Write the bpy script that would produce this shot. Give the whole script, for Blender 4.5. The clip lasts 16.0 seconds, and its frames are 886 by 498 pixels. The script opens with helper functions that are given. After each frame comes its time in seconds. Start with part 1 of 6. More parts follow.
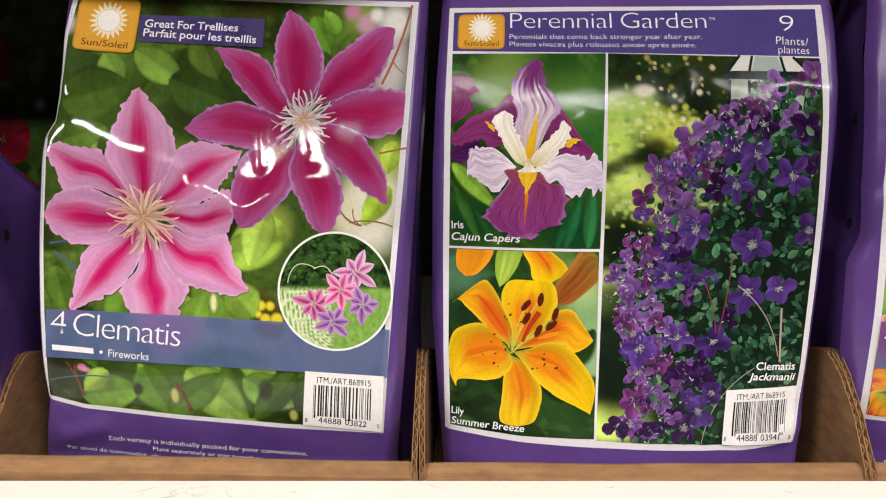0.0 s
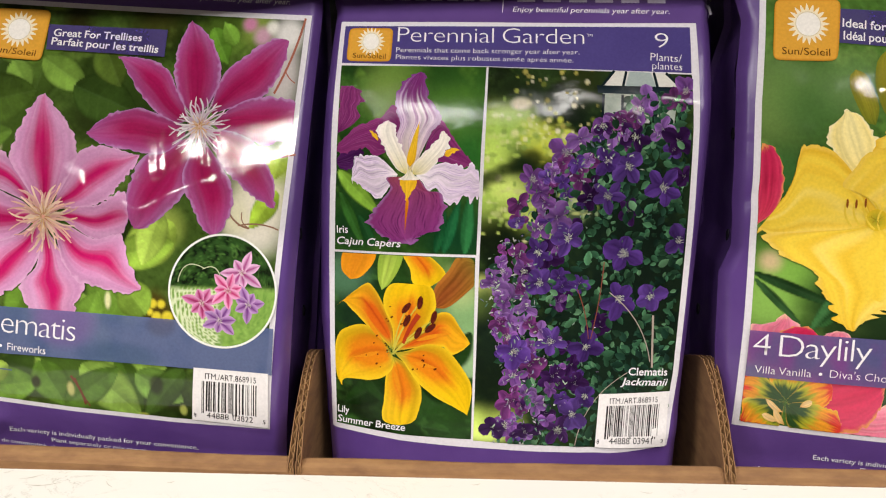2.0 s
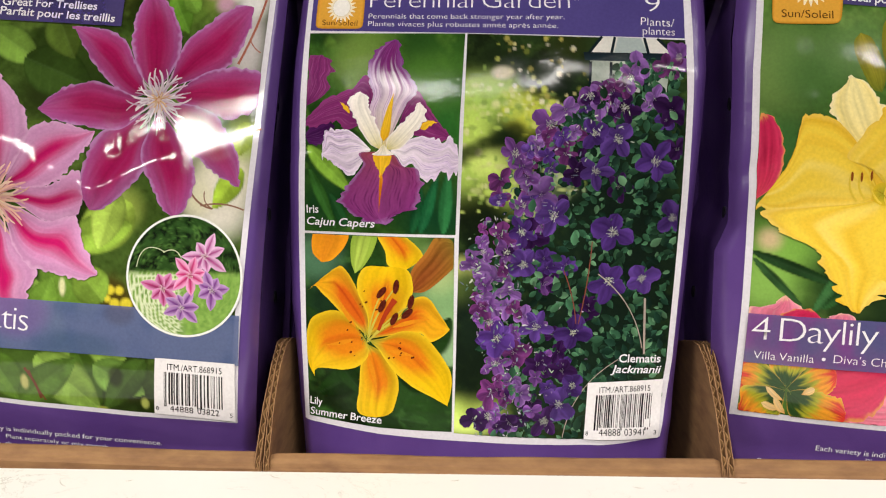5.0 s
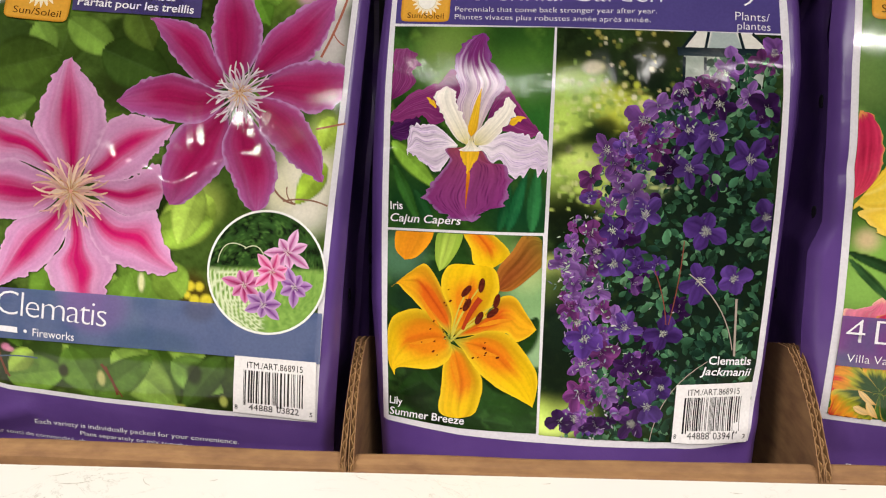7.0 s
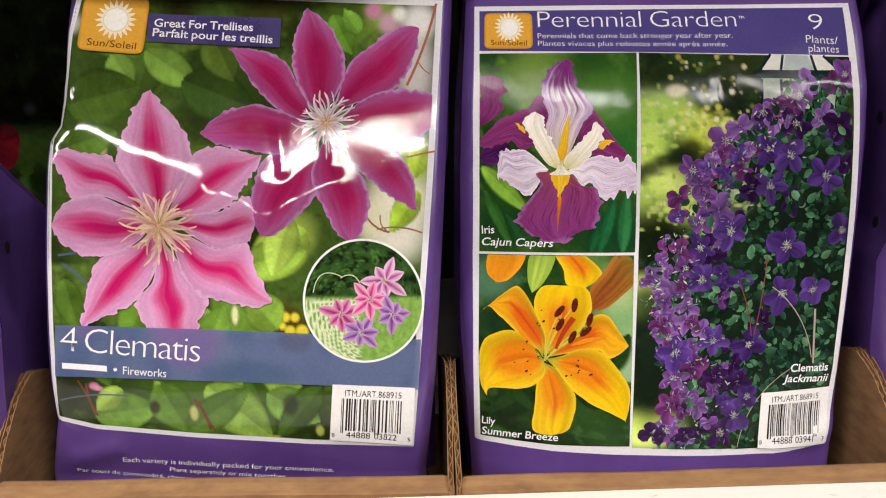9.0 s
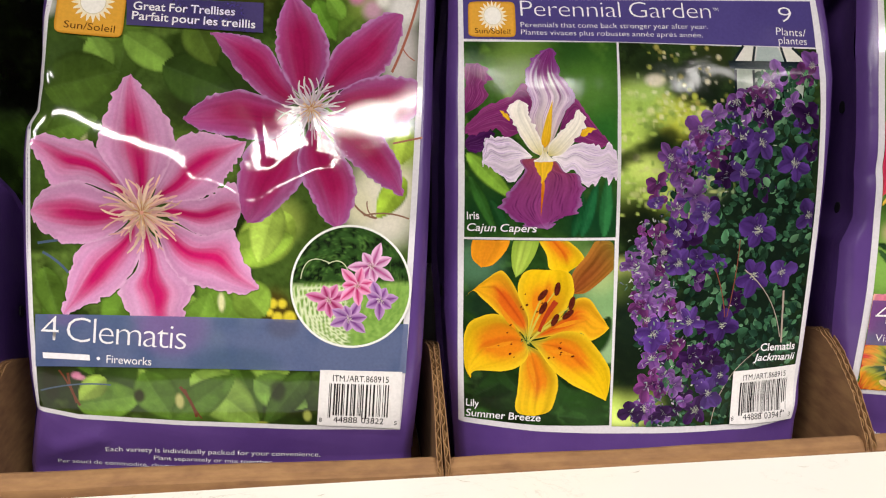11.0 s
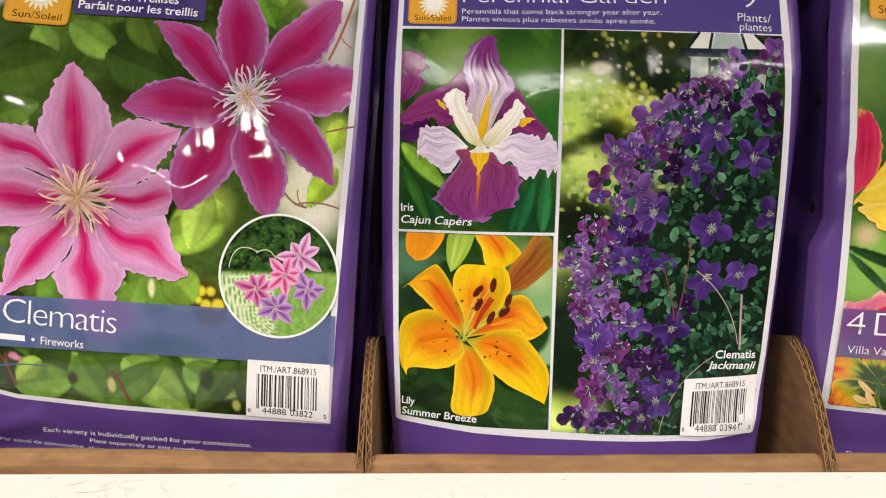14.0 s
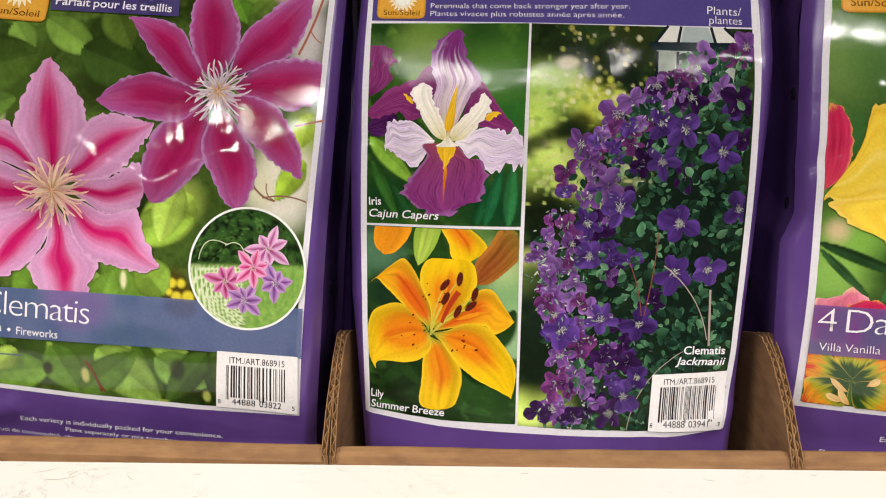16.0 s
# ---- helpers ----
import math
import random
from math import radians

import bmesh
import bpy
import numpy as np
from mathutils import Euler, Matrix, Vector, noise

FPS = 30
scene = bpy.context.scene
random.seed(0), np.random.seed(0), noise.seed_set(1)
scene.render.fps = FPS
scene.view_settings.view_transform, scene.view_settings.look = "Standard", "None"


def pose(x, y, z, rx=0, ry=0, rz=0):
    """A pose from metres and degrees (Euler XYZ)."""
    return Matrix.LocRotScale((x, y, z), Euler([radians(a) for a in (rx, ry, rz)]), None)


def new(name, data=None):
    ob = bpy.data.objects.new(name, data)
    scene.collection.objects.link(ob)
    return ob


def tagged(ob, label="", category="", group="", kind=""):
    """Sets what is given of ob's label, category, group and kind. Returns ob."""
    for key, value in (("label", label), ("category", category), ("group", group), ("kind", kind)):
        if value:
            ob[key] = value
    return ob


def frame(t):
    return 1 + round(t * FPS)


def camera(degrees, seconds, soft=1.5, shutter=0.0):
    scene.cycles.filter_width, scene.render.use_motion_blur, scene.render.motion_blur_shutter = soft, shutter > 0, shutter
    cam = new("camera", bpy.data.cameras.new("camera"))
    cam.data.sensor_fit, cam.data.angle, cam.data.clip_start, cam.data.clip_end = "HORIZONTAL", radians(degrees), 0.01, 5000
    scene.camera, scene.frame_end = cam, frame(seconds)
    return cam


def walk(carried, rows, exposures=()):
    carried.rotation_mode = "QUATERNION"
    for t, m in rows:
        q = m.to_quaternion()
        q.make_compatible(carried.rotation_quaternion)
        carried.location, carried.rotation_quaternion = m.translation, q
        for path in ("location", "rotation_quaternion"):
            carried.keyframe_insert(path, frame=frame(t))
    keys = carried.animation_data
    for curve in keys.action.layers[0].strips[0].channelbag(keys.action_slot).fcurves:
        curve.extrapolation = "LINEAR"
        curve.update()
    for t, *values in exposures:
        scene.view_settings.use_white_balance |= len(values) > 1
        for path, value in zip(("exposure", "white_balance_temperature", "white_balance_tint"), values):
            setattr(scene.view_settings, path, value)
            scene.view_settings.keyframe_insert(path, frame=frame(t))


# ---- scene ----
cam = camera(55.8, 16.0, soft=1.15)
METRES, EYE, TILT, LEAN, TURN = 0.4, 1.35, -13.0, 0.8, 1.5
ROWS = [
    (0.0, 0.0, 0.0, 0.0, 0.0, 0.0, 0.0),
    (0.5, 0.0124, -0.0088, -0.0008, 0.27, 0.28, -0.09),
    (1.0, 0.0603, -0.0369, 0.0063, 0.85, 0.57, -0.22),
    (1.5, 0.1163, -0.0388, -0.0009, 0.89, 0.71, -0.63),
    (2.0, 0.1774, -0.041, -0.0094, 0.95, 0.84, -1.02),
    (2.5, 0.2188, -0.0193, -0.0155, 1.05, 0.75, -0.89),
    (3.0, 0.2271, -0.0029, -0.0207, 0.8, 0.73, -0.68),
    (3.5, 0.2219, 0.0108, -0.0233, 0.72, 0.64, -0.56),
    (6.0, 0.1637, 0.0391, -0.0217, 0.82, 0.11, -0.7),
    (6.5, 0.1316, 0.0426, -0.0207, 1.03, 0.13, -0.9),
    (7.0, 0.101, 0.0527, -0.0236, 1.2, 0.09, -1.07),
    (7.5, 0.0719, 0.0611, -0.0227, 1.33, 0.08, -1.01),
    (8.0, 0.0272, 0.0673, -0.018, 0.92, 0.07, -0.55),
    (8.5, -0.0335, 0.0489, -0.0017, -0.57, 0.24, 0.29),
    (9.0, -0.0981, 0.0371, 0.0086, -3.16, -0.02, 0.94),
    (11.5, -0.1611, 0.0229, 0.0114, -7.45, -1.17, 1.14),
    (12.0, -0.1302, 0.016, 0.0129, -6.69, -1.06, 1.12),
    (12.5, -0.0954, 0.0168, 0.0106, -5.81, -0.89, 1.08),
    (13.0, -0.0554, 0.0284, 0.0052, -4.51, -0.93, 0.83),
    (13.5, -0.0058, 0.0334, -0.0021, -2.71, -0.92, 0.25),
    (14.0, 0.0432, 0.0433, -0.0104, -1.16, -0.57, -0.16),
    (14.5, 0.0744, 0.0509, -0.0141, -0.36, -0.44, -0.27),
    (15.0, 0.0959, 0.0474, -0.0143, 0.23, -0.43, -0.29),
    (15.5, 0.1124, 0.0436, -0.016, 0.58, -0.54, -0.35),
    (16.0, 0.12, 0.0391, -0.0163, 0.73, -0.66, -0.44),
]
walk(cam, [(t, pose(0, 0, EYE, TILT, LEAN, TURN) @ pose(METRES * x, METRES * y, METRES * z, 90 + pitch, roll, yaw)) for t, x, y, z, yaw, pitch, roll in ROWS])
scene.view_settings.exposure = 0.54
LAMP_FAR, LAMP_NEAR = 205.0, 62.0
UPPER_Y, UPPER_Z = 0.33, 1.493
# soft folds of the film: from place to place, height, width in mm
CREASES_ONE = ((-80.0, 66.0, -10.0, 36.0, -2.1, 20.0), (-10.0, 34.0, 12.0, 23.0, -2.4, 8.0), (12.0, 23.0, 45.0, 38.0, -2.0, 7.0), (18.0, 72.0, 21.0, 44.0, -0.5, 3.5), (44.0, 64.0, 47.0, 50.0, -0.5, 4.0), (-92.0, -103.0, -72.0, -97.0, -1.8, 6.0), (-96.0, 60.0, -90.0, 80.0, 1.5, 6.0))
CREASES_TWO = ((40.0, 92.0, 66.0, 72.0, -0.5, 9.0), (84.0, 84.0, 105.0, 80.0, -1.0, 9.0), (60.0, -105.0, 95.0, -98.0, -2.0, 8.0), (-105.0, 40.0, -92.0, 44.0, 1.0, 4.0))
CREASES_THREE = ((-22.0, 88.0, -6.0, 66.0, -0.7, 3.5), (-62.0, 66.0, -58.0, 40.0, -0.6, 5.0), (-95.0, 30.0, -80.0, 38.0, 1.5, 5.0))

# ---- light: rows of ceiling tubes of the hall, behind and above the aisle ----
def ceiling_lamp(x, y, z, length, width, power):
    data = bpy.data.lights.new("ceiling_tube", "AREA")
    data.shape, data.size, data.size_y, data.energy = "RECTANGLE", length, width, power
    data.color = (1.0, 0.955, 0.90)
    lamp = new("ceiling_tube", data)
    lamp.location = (x, y, z)
    return lamp


for lamp_x, length in ((-4.5, 2.6), (-1.1, 1.3), (0.45, 1.2), (3.4, 2.6)):
    ceiling_lamp(lamp_x, -4.6, 5.35, length, 0.40, LAMP_FAR * length / 2.6)
for lamp_x in (-2.2, 1.2):
    ceiling_lamp(lamp_x, -1.3, 5.5, 2.6, 0.14, LAMP_NEAR)

world = bpy.data.worlds.new("hall")
scene.world = world
world.use_nodes = True
world.node_tree.nodes["Background"].inputs[0].default_value = (0.9, 0.92, 1.0, 1)
world.node_tree.nodes["Background"].inputs[1].default_value = 0.05


# ---- materials ----
def linear(code):
    """Linear colour from a hex code."""
    rgb = [int(code[i:i + 2], 16) / 255 for i in (0, 2, 4)]
    return np.array([c / 12.92 if c <= 0.04045 else ((c + 0.055) / 1.055) ** 2.4 for c in rgb])


def node(tree, kind, **sockets):
    n = tree.nodes.new(kind)
    for key, value in sockets.items():
        n.inputs[key.replace("_", " ")].default_value = value
    return n


def material(name, rough=0.5):
    m = bpy.data.materials.new(name)
    m.use_nodes = True
    b = m.node_tree.nodes["Principled BSDF"]
    b.inputs["Roughness"].default_value = rough
    return m, m.node_tree, b


def film_relief(tree, b, fine=0.35, coarse=0.09, most=1.7):
    """Fine crinkles of a thin plastic film, two sizes."""
    co = tree.nodes.new("ShaderNodeTexCoord")
    small = node(tree, "ShaderNodeTexNoise", Scale=1300.0, Detail=4.0, Roughness=0.65)
    large = node(tree, "ShaderNodeTexNoise", Scale=46.0, Detail=4.0, Roughness=0.55, Distortion=0.6)
    one = node(tree, "ShaderNodeBump", Strength=coarse, Distance=0.0012)
    two = node(tree, "ShaderNodeBump", Strength=fine, Distance=0.00012)
    tree.links.new(co.outputs["Object"], small.inputs["Vector"])
    tree.links.new(co.outputs["Object"], large.inputs["Vector"])
    tree.links.new(large.outputs["Fac"], one.inputs["Height"])
    patchy = node(tree, "ShaderNodeTexNoise", Scale=24.0, Detail=2.0)
    gate = node(tree, "ShaderNodeMapRange", From_Min=0.46, From_Max=0.60, To_Min=0.12, To_Max=most)
    force = tree.nodes.new("ShaderNodeMath")
    force.operation = "MULTIPLY"
    tree.links.new(co.outputs["Object"], patchy.inputs["Vector"])
    tree.links.new(patchy.outputs["Fac"], gate.inputs["Value"])
    tree.links.new(small.outputs["Fac"], force.inputs[0])
    tree.links.new(gate.outputs["Result"], force.inputs[1])
    tree.links.new(force.outputs["Value"], two.inputs["Height"])
    tree.links.new(one.outputs["Normal"], two.inputs["Normal"])
    tree.links.new(two.outputs["Normal"], b.inputs["Normal"])


def ink_material(name, rough, fine, coarse, most, gloss):
    """Glossy print on film: the ink's colour is stored with the mesh, with a slight mottle."""
    m, tree, b = material(name, rough)
    ink = tree.nodes.new("ShaderNodeAttribute")
    ink.attribute_name = "ink"
    co = tree.nodes.new("ShaderNodeTexCoord")
    grain = node(tree, "ShaderNodeTexNoise", Scale=700.0, Detail=3.0)
    ramp = node(tree, "ShaderNodeMapRange", To_Min=0.84, To_Max=1.12)
    mul = tree.nodes.new("ShaderNodeVectorMath")
    mul.operation = "MULTIPLY"
    tree.links.new(co.outputs["Object"], grain.inputs["Vector"])
    tree.links.new(grain.outputs["Fac"], ramp.inputs["Value"])
    tree.links.new(ink.outputs["Color"], mul.inputs[0])
    tree.links.new(ramp.outputs["Result"], mul.inputs[1])
    tree.links.new(mul.outputs["Vector"], b.inputs["Base Color"])
    b.inputs["Specular IOR Level"].default_value = gloss
    film_relief(tree, b, fine, coarse, most)
    return m


def mottled(name, one, two, scale, rough, relief=0.0, detail=5.0, stretch=None):
    m, tree, b = material(name, rough)
    co = tree.nodes.new("ShaderNodeTexCoord")
    n = node(tree, "ShaderNodeTexNoise", Scale=scale, Detail=detail, Roughness=0.6)
    ramp = tree.nodes.new("ShaderNodeValToRGB")
    ramp.color_ramp.elements[0].position, ramp.color_ramp.elements[1].position = 0.3, 0.7
    ramp.color_ramp.elements[0].color = (*linear(one), 1)
    ramp.color_ramp.elements[1].color = (*linear(two), 1)
    vec = co.outputs["Object"]
    if stretch:
        mp = tree.nodes.new("ShaderNodeMapping")
        mp.inputs["Scale"].default_value = stretch
        tree.links.new(vec, mp.inputs["Vector"])
        vec = mp.outputs["Vector"]
    tree.links.new(vec, n.inputs["Vector"])
    tree.links.new(n.outputs["Fac"], ramp.inputs["Fac"])
    tree.links.new(ramp.outputs["Color"], b.inputs["Base Color"])
    if relief:
        bump = node(tree, "ShaderNodeBump", Strength=relief, Distance=0.0006)
        tree.links.new(n.outputs["Fac"], bump.inputs["Height"])
        tree.links.new(bump.outputs["Normal"], b.inputs["Normal"])
    return m


def film_material():
    m = mottled("purple_film", PURPLE_A, PURPLE_B, 22.0, 0.3)
    film_relief(m.node_tree, m.node_tree.nodes["Principled BSDF"], 0.2, 0.5)
    return m


def shelf_material():
    """White laminate with grey scuffs and hairline scratches."""
    m, tree, b = material("white_laminate", 0.45)
    co = tree.nodes.new("ShaderNodeTexCoord")
    base = node(tree, "ShaderNodeTexNoise", Scale=9.0, Detail=6.0, Roughness=0.65)
    vein = node(tree, "ShaderNodeTexNoise", Scale=16.0, Detail=9.0, Roughness=0.68, Distortion=1.6)
    line = tree.nodes.new("ShaderNodeValToRGB")
    line.color_ramp.elements[0].position, line.color_ramp.elements[0].color = 0.495, (0, 0, 0, 1)
    line.color_ramp.elements[1].position, line.color_ramp.elements[1].color = 0.503, (1, 1, 1, 1)
    back = line.color_ramp.elements.new(0.512)
    back.color = (0, 0, 0, 1)
    gate = tree.nodes.new("ShaderNodeValToRGB")
    gate.color_ramp.elements[0].position, gate.color_ramp.elements[1].position = 0.52, 0.66
    both = tree.nodes.new("ShaderNodeMath")
    both.operation = "MULTIPLY"
    mix = tree.nodes.new("ShaderNodeMix")
    mix.data_type = "RGBA"
    mix.inputs["A"].default_value = (*linear("F1EEE6"), 1)
    mix.inputs["B"].default_value = (*linear("B4AC9E"), 1)
    for n in (base, vein):
        tree.links.new(co.outputs["Object"], n.inputs["Vector"])
    tree.links.new(vein.outputs["Fac"], line.inputs["Fac"])
    tree.links.new(base.outputs["Fac"], gate.inputs["Fac"])
    tree.links.new(line.outputs["Color"], both.inputs[0])
    tree.links.new(gate.outputs["Color"], both.inputs[1])
    tree.links.new(both.outputs["Value"], mix.inputs["Factor"])
    tree.links.new(mix.outputs["Result"], b.inputs["Base Color"])
    return m


PURPLE_A, PURPLE_B = "523678", "614486"
INK_GLOSS = ink_material("glossy_printed_film", 0.07, 0.20, 0.08, 1.0, 0.42)
INK_SATIN = ink_material("crinkled_printed_film", 0.09, 0.50, 0.30, 1.4, 0.11)
INK_BAND = ink_material("translucent_band_ink", 0.06, 0.10, 0.07, 1.0, 0.5)
INK_BAND.node_tree.nodes["Principled BSDF"].inputs["Alpha"].default_value = 0.80
INK = INK_GLOSS
FILM = film_material()
KRAFT = mottled("kraft_liner", "785538", "98724A", 60.0, 0.85, 0.25, 8.0, (1, 1, 3.5))
FLUTE = mottled("corrugated_core", "7A5936", "A07A4E", 120.0, 0.9, 0.3)
LAMINATE = shelf_material()
STEEL = mottled("painted_steel", "3A3A3C", "47474A", 4.0, 0.6)
CONCRETE = mottled("sealed_concrete", "6E6A64", "8A857D", 1.5, 0.5)
PLASTER = mottled("hall_paint", "6D6B66", "7F7C77", 0.8, 0.8)
DARKBOARD = mottled("opposite_rack", "5B5046", "94826E", 1.3, 0.8)
HOLE = mottled("hole_shadow_film", "0B0712", "150D22", 40.0, 0.8)


# ---- meshes ----
def hang(ob, parent):
    """Make ob a part of parent, staying where its mesh stands."""
    ob.parent = parent
    if parent and parent.type == "EMPTY":
        ob.matrix_parent_inverse = Matrix.Translation(-Vector(parent.location))


def solid(name, bm, mat, parent=None, label="", smooth=False):
    me = bpy.data.meshes.new(name)
    bm.to_mesh(me)
    bm.free()
    me.materials.append(mat)
    if smooth:
        me.polygons.foreach_set("use_smooth", [True] * len(me.polygons))
    ob = new(name, me)
    hang(ob, parent)
    if label:
        tagged(ob, label)
    return ob


def box(bm, lo, hi):
    m = Matrix.Translation((Vector(lo) + Vector(hi)) / 2) @ Matrix.Diagonal((*(Vector(hi) - Vector(lo)), 1))
    return bmesh.ops.create_cube(bm, size=1.0, matrix=m)["verts"]


def box_thing(name, lo, hi, mat, parent=None, bevel=0.0, label=""):
    bm = bmesh.new()
    box(bm, lo, hi)
    if bevel:
        bmesh.ops.bevel(bm, geom=bm.edges[:], offset=bevel, segments=2, affect="EDGES")
    return solid(name, bm, mat, parent, label)


# ---- the hall and the shelf ----
for name, lo, hi, mat in (
        ("floor", (-7, -9, -0.1), (7, 1.6, 0), CONCRETE), ("ceiling", (-7, -9, 6.2), (7, 1.6, 6.3), PLASTER),
        ("wall_west", (-7.1, -9, 0), (-7, 1.6, 6.2), PLASTER), ("wall_east", (7, -9, 0), (7.1, 1.6, 6.2), PLASTER),
        ("wall_south", (-7, -9.1, 0), (7, -9, 6.2), PLASTER), ("wall_north", (-7, 1.6, 0), (7, 1.7, 6.2), PLASTER),
        ("opposite_rack_face", (-6, -3.1, 0), (6, -2.9, 2.4), DARKBOARD)):
    tagged(box_thing(name, lo, hi, mat), kind="structure")

SHELF_TOP, DECK = 1.1420, 1.085
shelf = tagged(new("display_shelf"), "white laminate display shelf with scuffed front ledge", "shelf")
shelf.location = (0, 0, 0)
box_thing("front_ledge", (-1.2, 0.30, 1.04), (1.2, 0.3845, SHELF_TOP), LAMINATE, shelf, 0.0015, "white scuffed laminate ledge")
box_thing("deck", (-1.2, 0.3845, 1.04), (1.2, 1.0, DECK), LAMINATE, shelf)
box_thing("back_panel", (-1.2, 1.0, 1.04), (1.2, 1.02, 1.9), STEEL, shelf, 0, "dark painted steel back panel")
box_thing("upper_deck", (-1.2, UPPER_Y, UPPER_Z), (1.2, 1.0, UPPER_Z + 0.04), STEEL, shelf, 0.002, "dark painted steel upper shelf")
box_thing("upright", (-1.24, 0.34, 0), (-1.2, 1.02, 2.2), STEEL, shelf)
box_thing("upright", (1.2, 0.34, 0), (1.24, 1.02, 2.2), STEEL, shelf)


# ---- soft noise, for prints and crumples ----
def lattice(ix, iy, seed):
    h = (ix.astype(np.int64) * 374761393 + iy.astype(np.int64) * 668265263 + seed * 982451653) & 0x7FFFFFFF
    h = ((h ^ (h >> 13)) * 1274126177) & 0x7FFFFFFF
    return ((h ^ (h >> 16)) & 0xFFFF) / 65535.0


def soft_noise(x, y, seed=0):
    x, y = np.broadcast_arrays(np.asarray(x, float), np.asarray(y, float))
    ix, iy = np.floor(x), np.floor(y)
    fx, fy = x - ix, y - iy
    fx, fy = fx * fx * (3 - 2 * fx), fy * fy * (3 - 2 * fy)
    a, b = lattice(ix, iy, seed), lattice(ix + 1, iy, seed)
    c, d = lattice(ix, iy + 1, seed), lattice(ix + 1, iy + 1, seed)
    return (a * (1 - fx) + b * fx) * (1 - fy) + (c * (1 - fx) + d * fx) * fy


def fractal(x, y, seed=0, octaves=4):
    total, size, weight = 0.0, 1.0, 0.5
    for k in range(octaves):
        total = total + weight * soft_noise(x * size, y * size, seed + k)
        size, weight = size * 2.03, weight * 0.5
    return total / (1 - 0.5 ** octaves)


def ease(lo, hi, x):
    t = np.clip((x - lo) / (hi - lo), 0, 1)
    return t * t * (3 - 2 * t)


def mix(a, b, t):
    t = np.asarray(t)[..., None]
    return np.asarray(a) * (1 - t) + np.asarray(b) * t


# ---- a bag: its front is a gently bulging sheet; places on it are (u, w), in mm right of and above its middle ----
class Bag:
    def __init__(self, centre, curve, left, right, creases=(), back=75.0, shift=0.0):
        self.centre, self.curve, self.creases, self.back, self.shift = centre, curve, creases, back, shift
        self.left = sorted(((w, u) for u, w in left))
        self.right = sorted(((w, u) for u, w in right))
        self.ob, self.layer = None, 0

    def edge(self, w, side):
        pts = self.left if side < 0 else self.right
        return np.interp(w, [p[0] for p in pts], [p[1] for p in pts])

    def depth(self, u, w):
        a, b = u / 100, w / 100
        k = self.curve
        b = np.clip(b, -1.15, 1.45)
        y = 430 + self.shift + k[0] + k[1] * a + k[2] * b + k[3] * a * a + k[4] * a * b + k[5] * b * b + k[6] * a * a * b + k[7] * b ** 3
        for u0, w0, u1, w1, height, width in self.creases:
            du, dw = u1 - u0, w1 - w0
            t = np.clip(((u - u0) * du + (w - w0) * dw) / (du * du + dw * dw), 0, 1)
            d2 = (u - u0 - t * du) ** 2 + (w - w0 - t * dw) ** 2
            y = y + height * np.exp(-d2 / width ** 2)
        inset = np.minimum(u - self.edge(w, -1), self.edge(w, 1) - u)
        y = y + 7.0 * np.clip(1 - inset / 6.0, 0, 1.5) ** 2
        return y + 1.1 * (fractal(u / 42 + self.centre, w / 42, 5, 3) - 0.5)

    def place(self, u, w, lift):
        u, w, lift = np.asarray(u, float), np.asarray(w, float), 0.5 * min(lift, 1.0) + 0.24 * max(lift - 1.0, 0.0)
        y, e = self.depth(u, w), 0.8
        nx, nz = (self.depth(u + e, w) - y) / e, (self.depth(u, w + e) - y) / e
        n = 1 / np.sqrt(nx * nx + nz * nz + 1)
        return np.stack([(self.centre + u + lift * nx * n), y - lift * n, 1250 + w + lift * nz * n], -1) / 1000


def ink_mesh(name, verts, faces, colour, parent, mat=None, label=""):
    me = bpy.data.meshes.new(name)
    me.from_pydata([tuple(v) for v in np.reshape(verts, (-1, 3)).tolist()], [], faces)
    me.materials.append(mat or INK)
    colour = np.broadcast_to(np.asarray(colour, float), (len(me.vertices), 3)) if np.ndim(colour) == 1 else np.reshape(colour, (-1, 3))
    data = np.ones((len(me.vertices), 4), np.float32)
    data[:, :3] = np.clip(colour, 0, 1)
    me.attributes.new("ink", "FLOAT_COLOR", "POINT").data.foreach_set("color", data.ravel())
    me.polygons.foreach_set("use_smooth", [True] * len(me.polygons))
    ob = new(name, me)
    hang(ob, parent)
    if label:
        tagged(ob, label)
    return ob


def grid_faces(n, m, start=0):
    return [(start + i * m + j, start + i * m + j + 1, start + (i + 1) * m + j + 1, start + (i + 1) * m + j) for i in range(n - 1) for j in range(m - 1)]


def sheet(name, bag, U, W, lift, colour, parent, mat=None, label=""):
    n, m = U.shape
    return ink_mesh(name, bag.place(U, W, lift), grid_faces(n, m), colour, parent, mat, label)


def along(pts, t):
    pts = np.asarray(pts, float)
    run = np.concatenate([[0], np.cumsum(np.hypot(*np.diff(pts, axis=0).T))])
    return np.stack([np.interp(t, run / run[-1], pts[:, 0]), np.interp(t, run / run[-1], pts[:, 1])], -1)


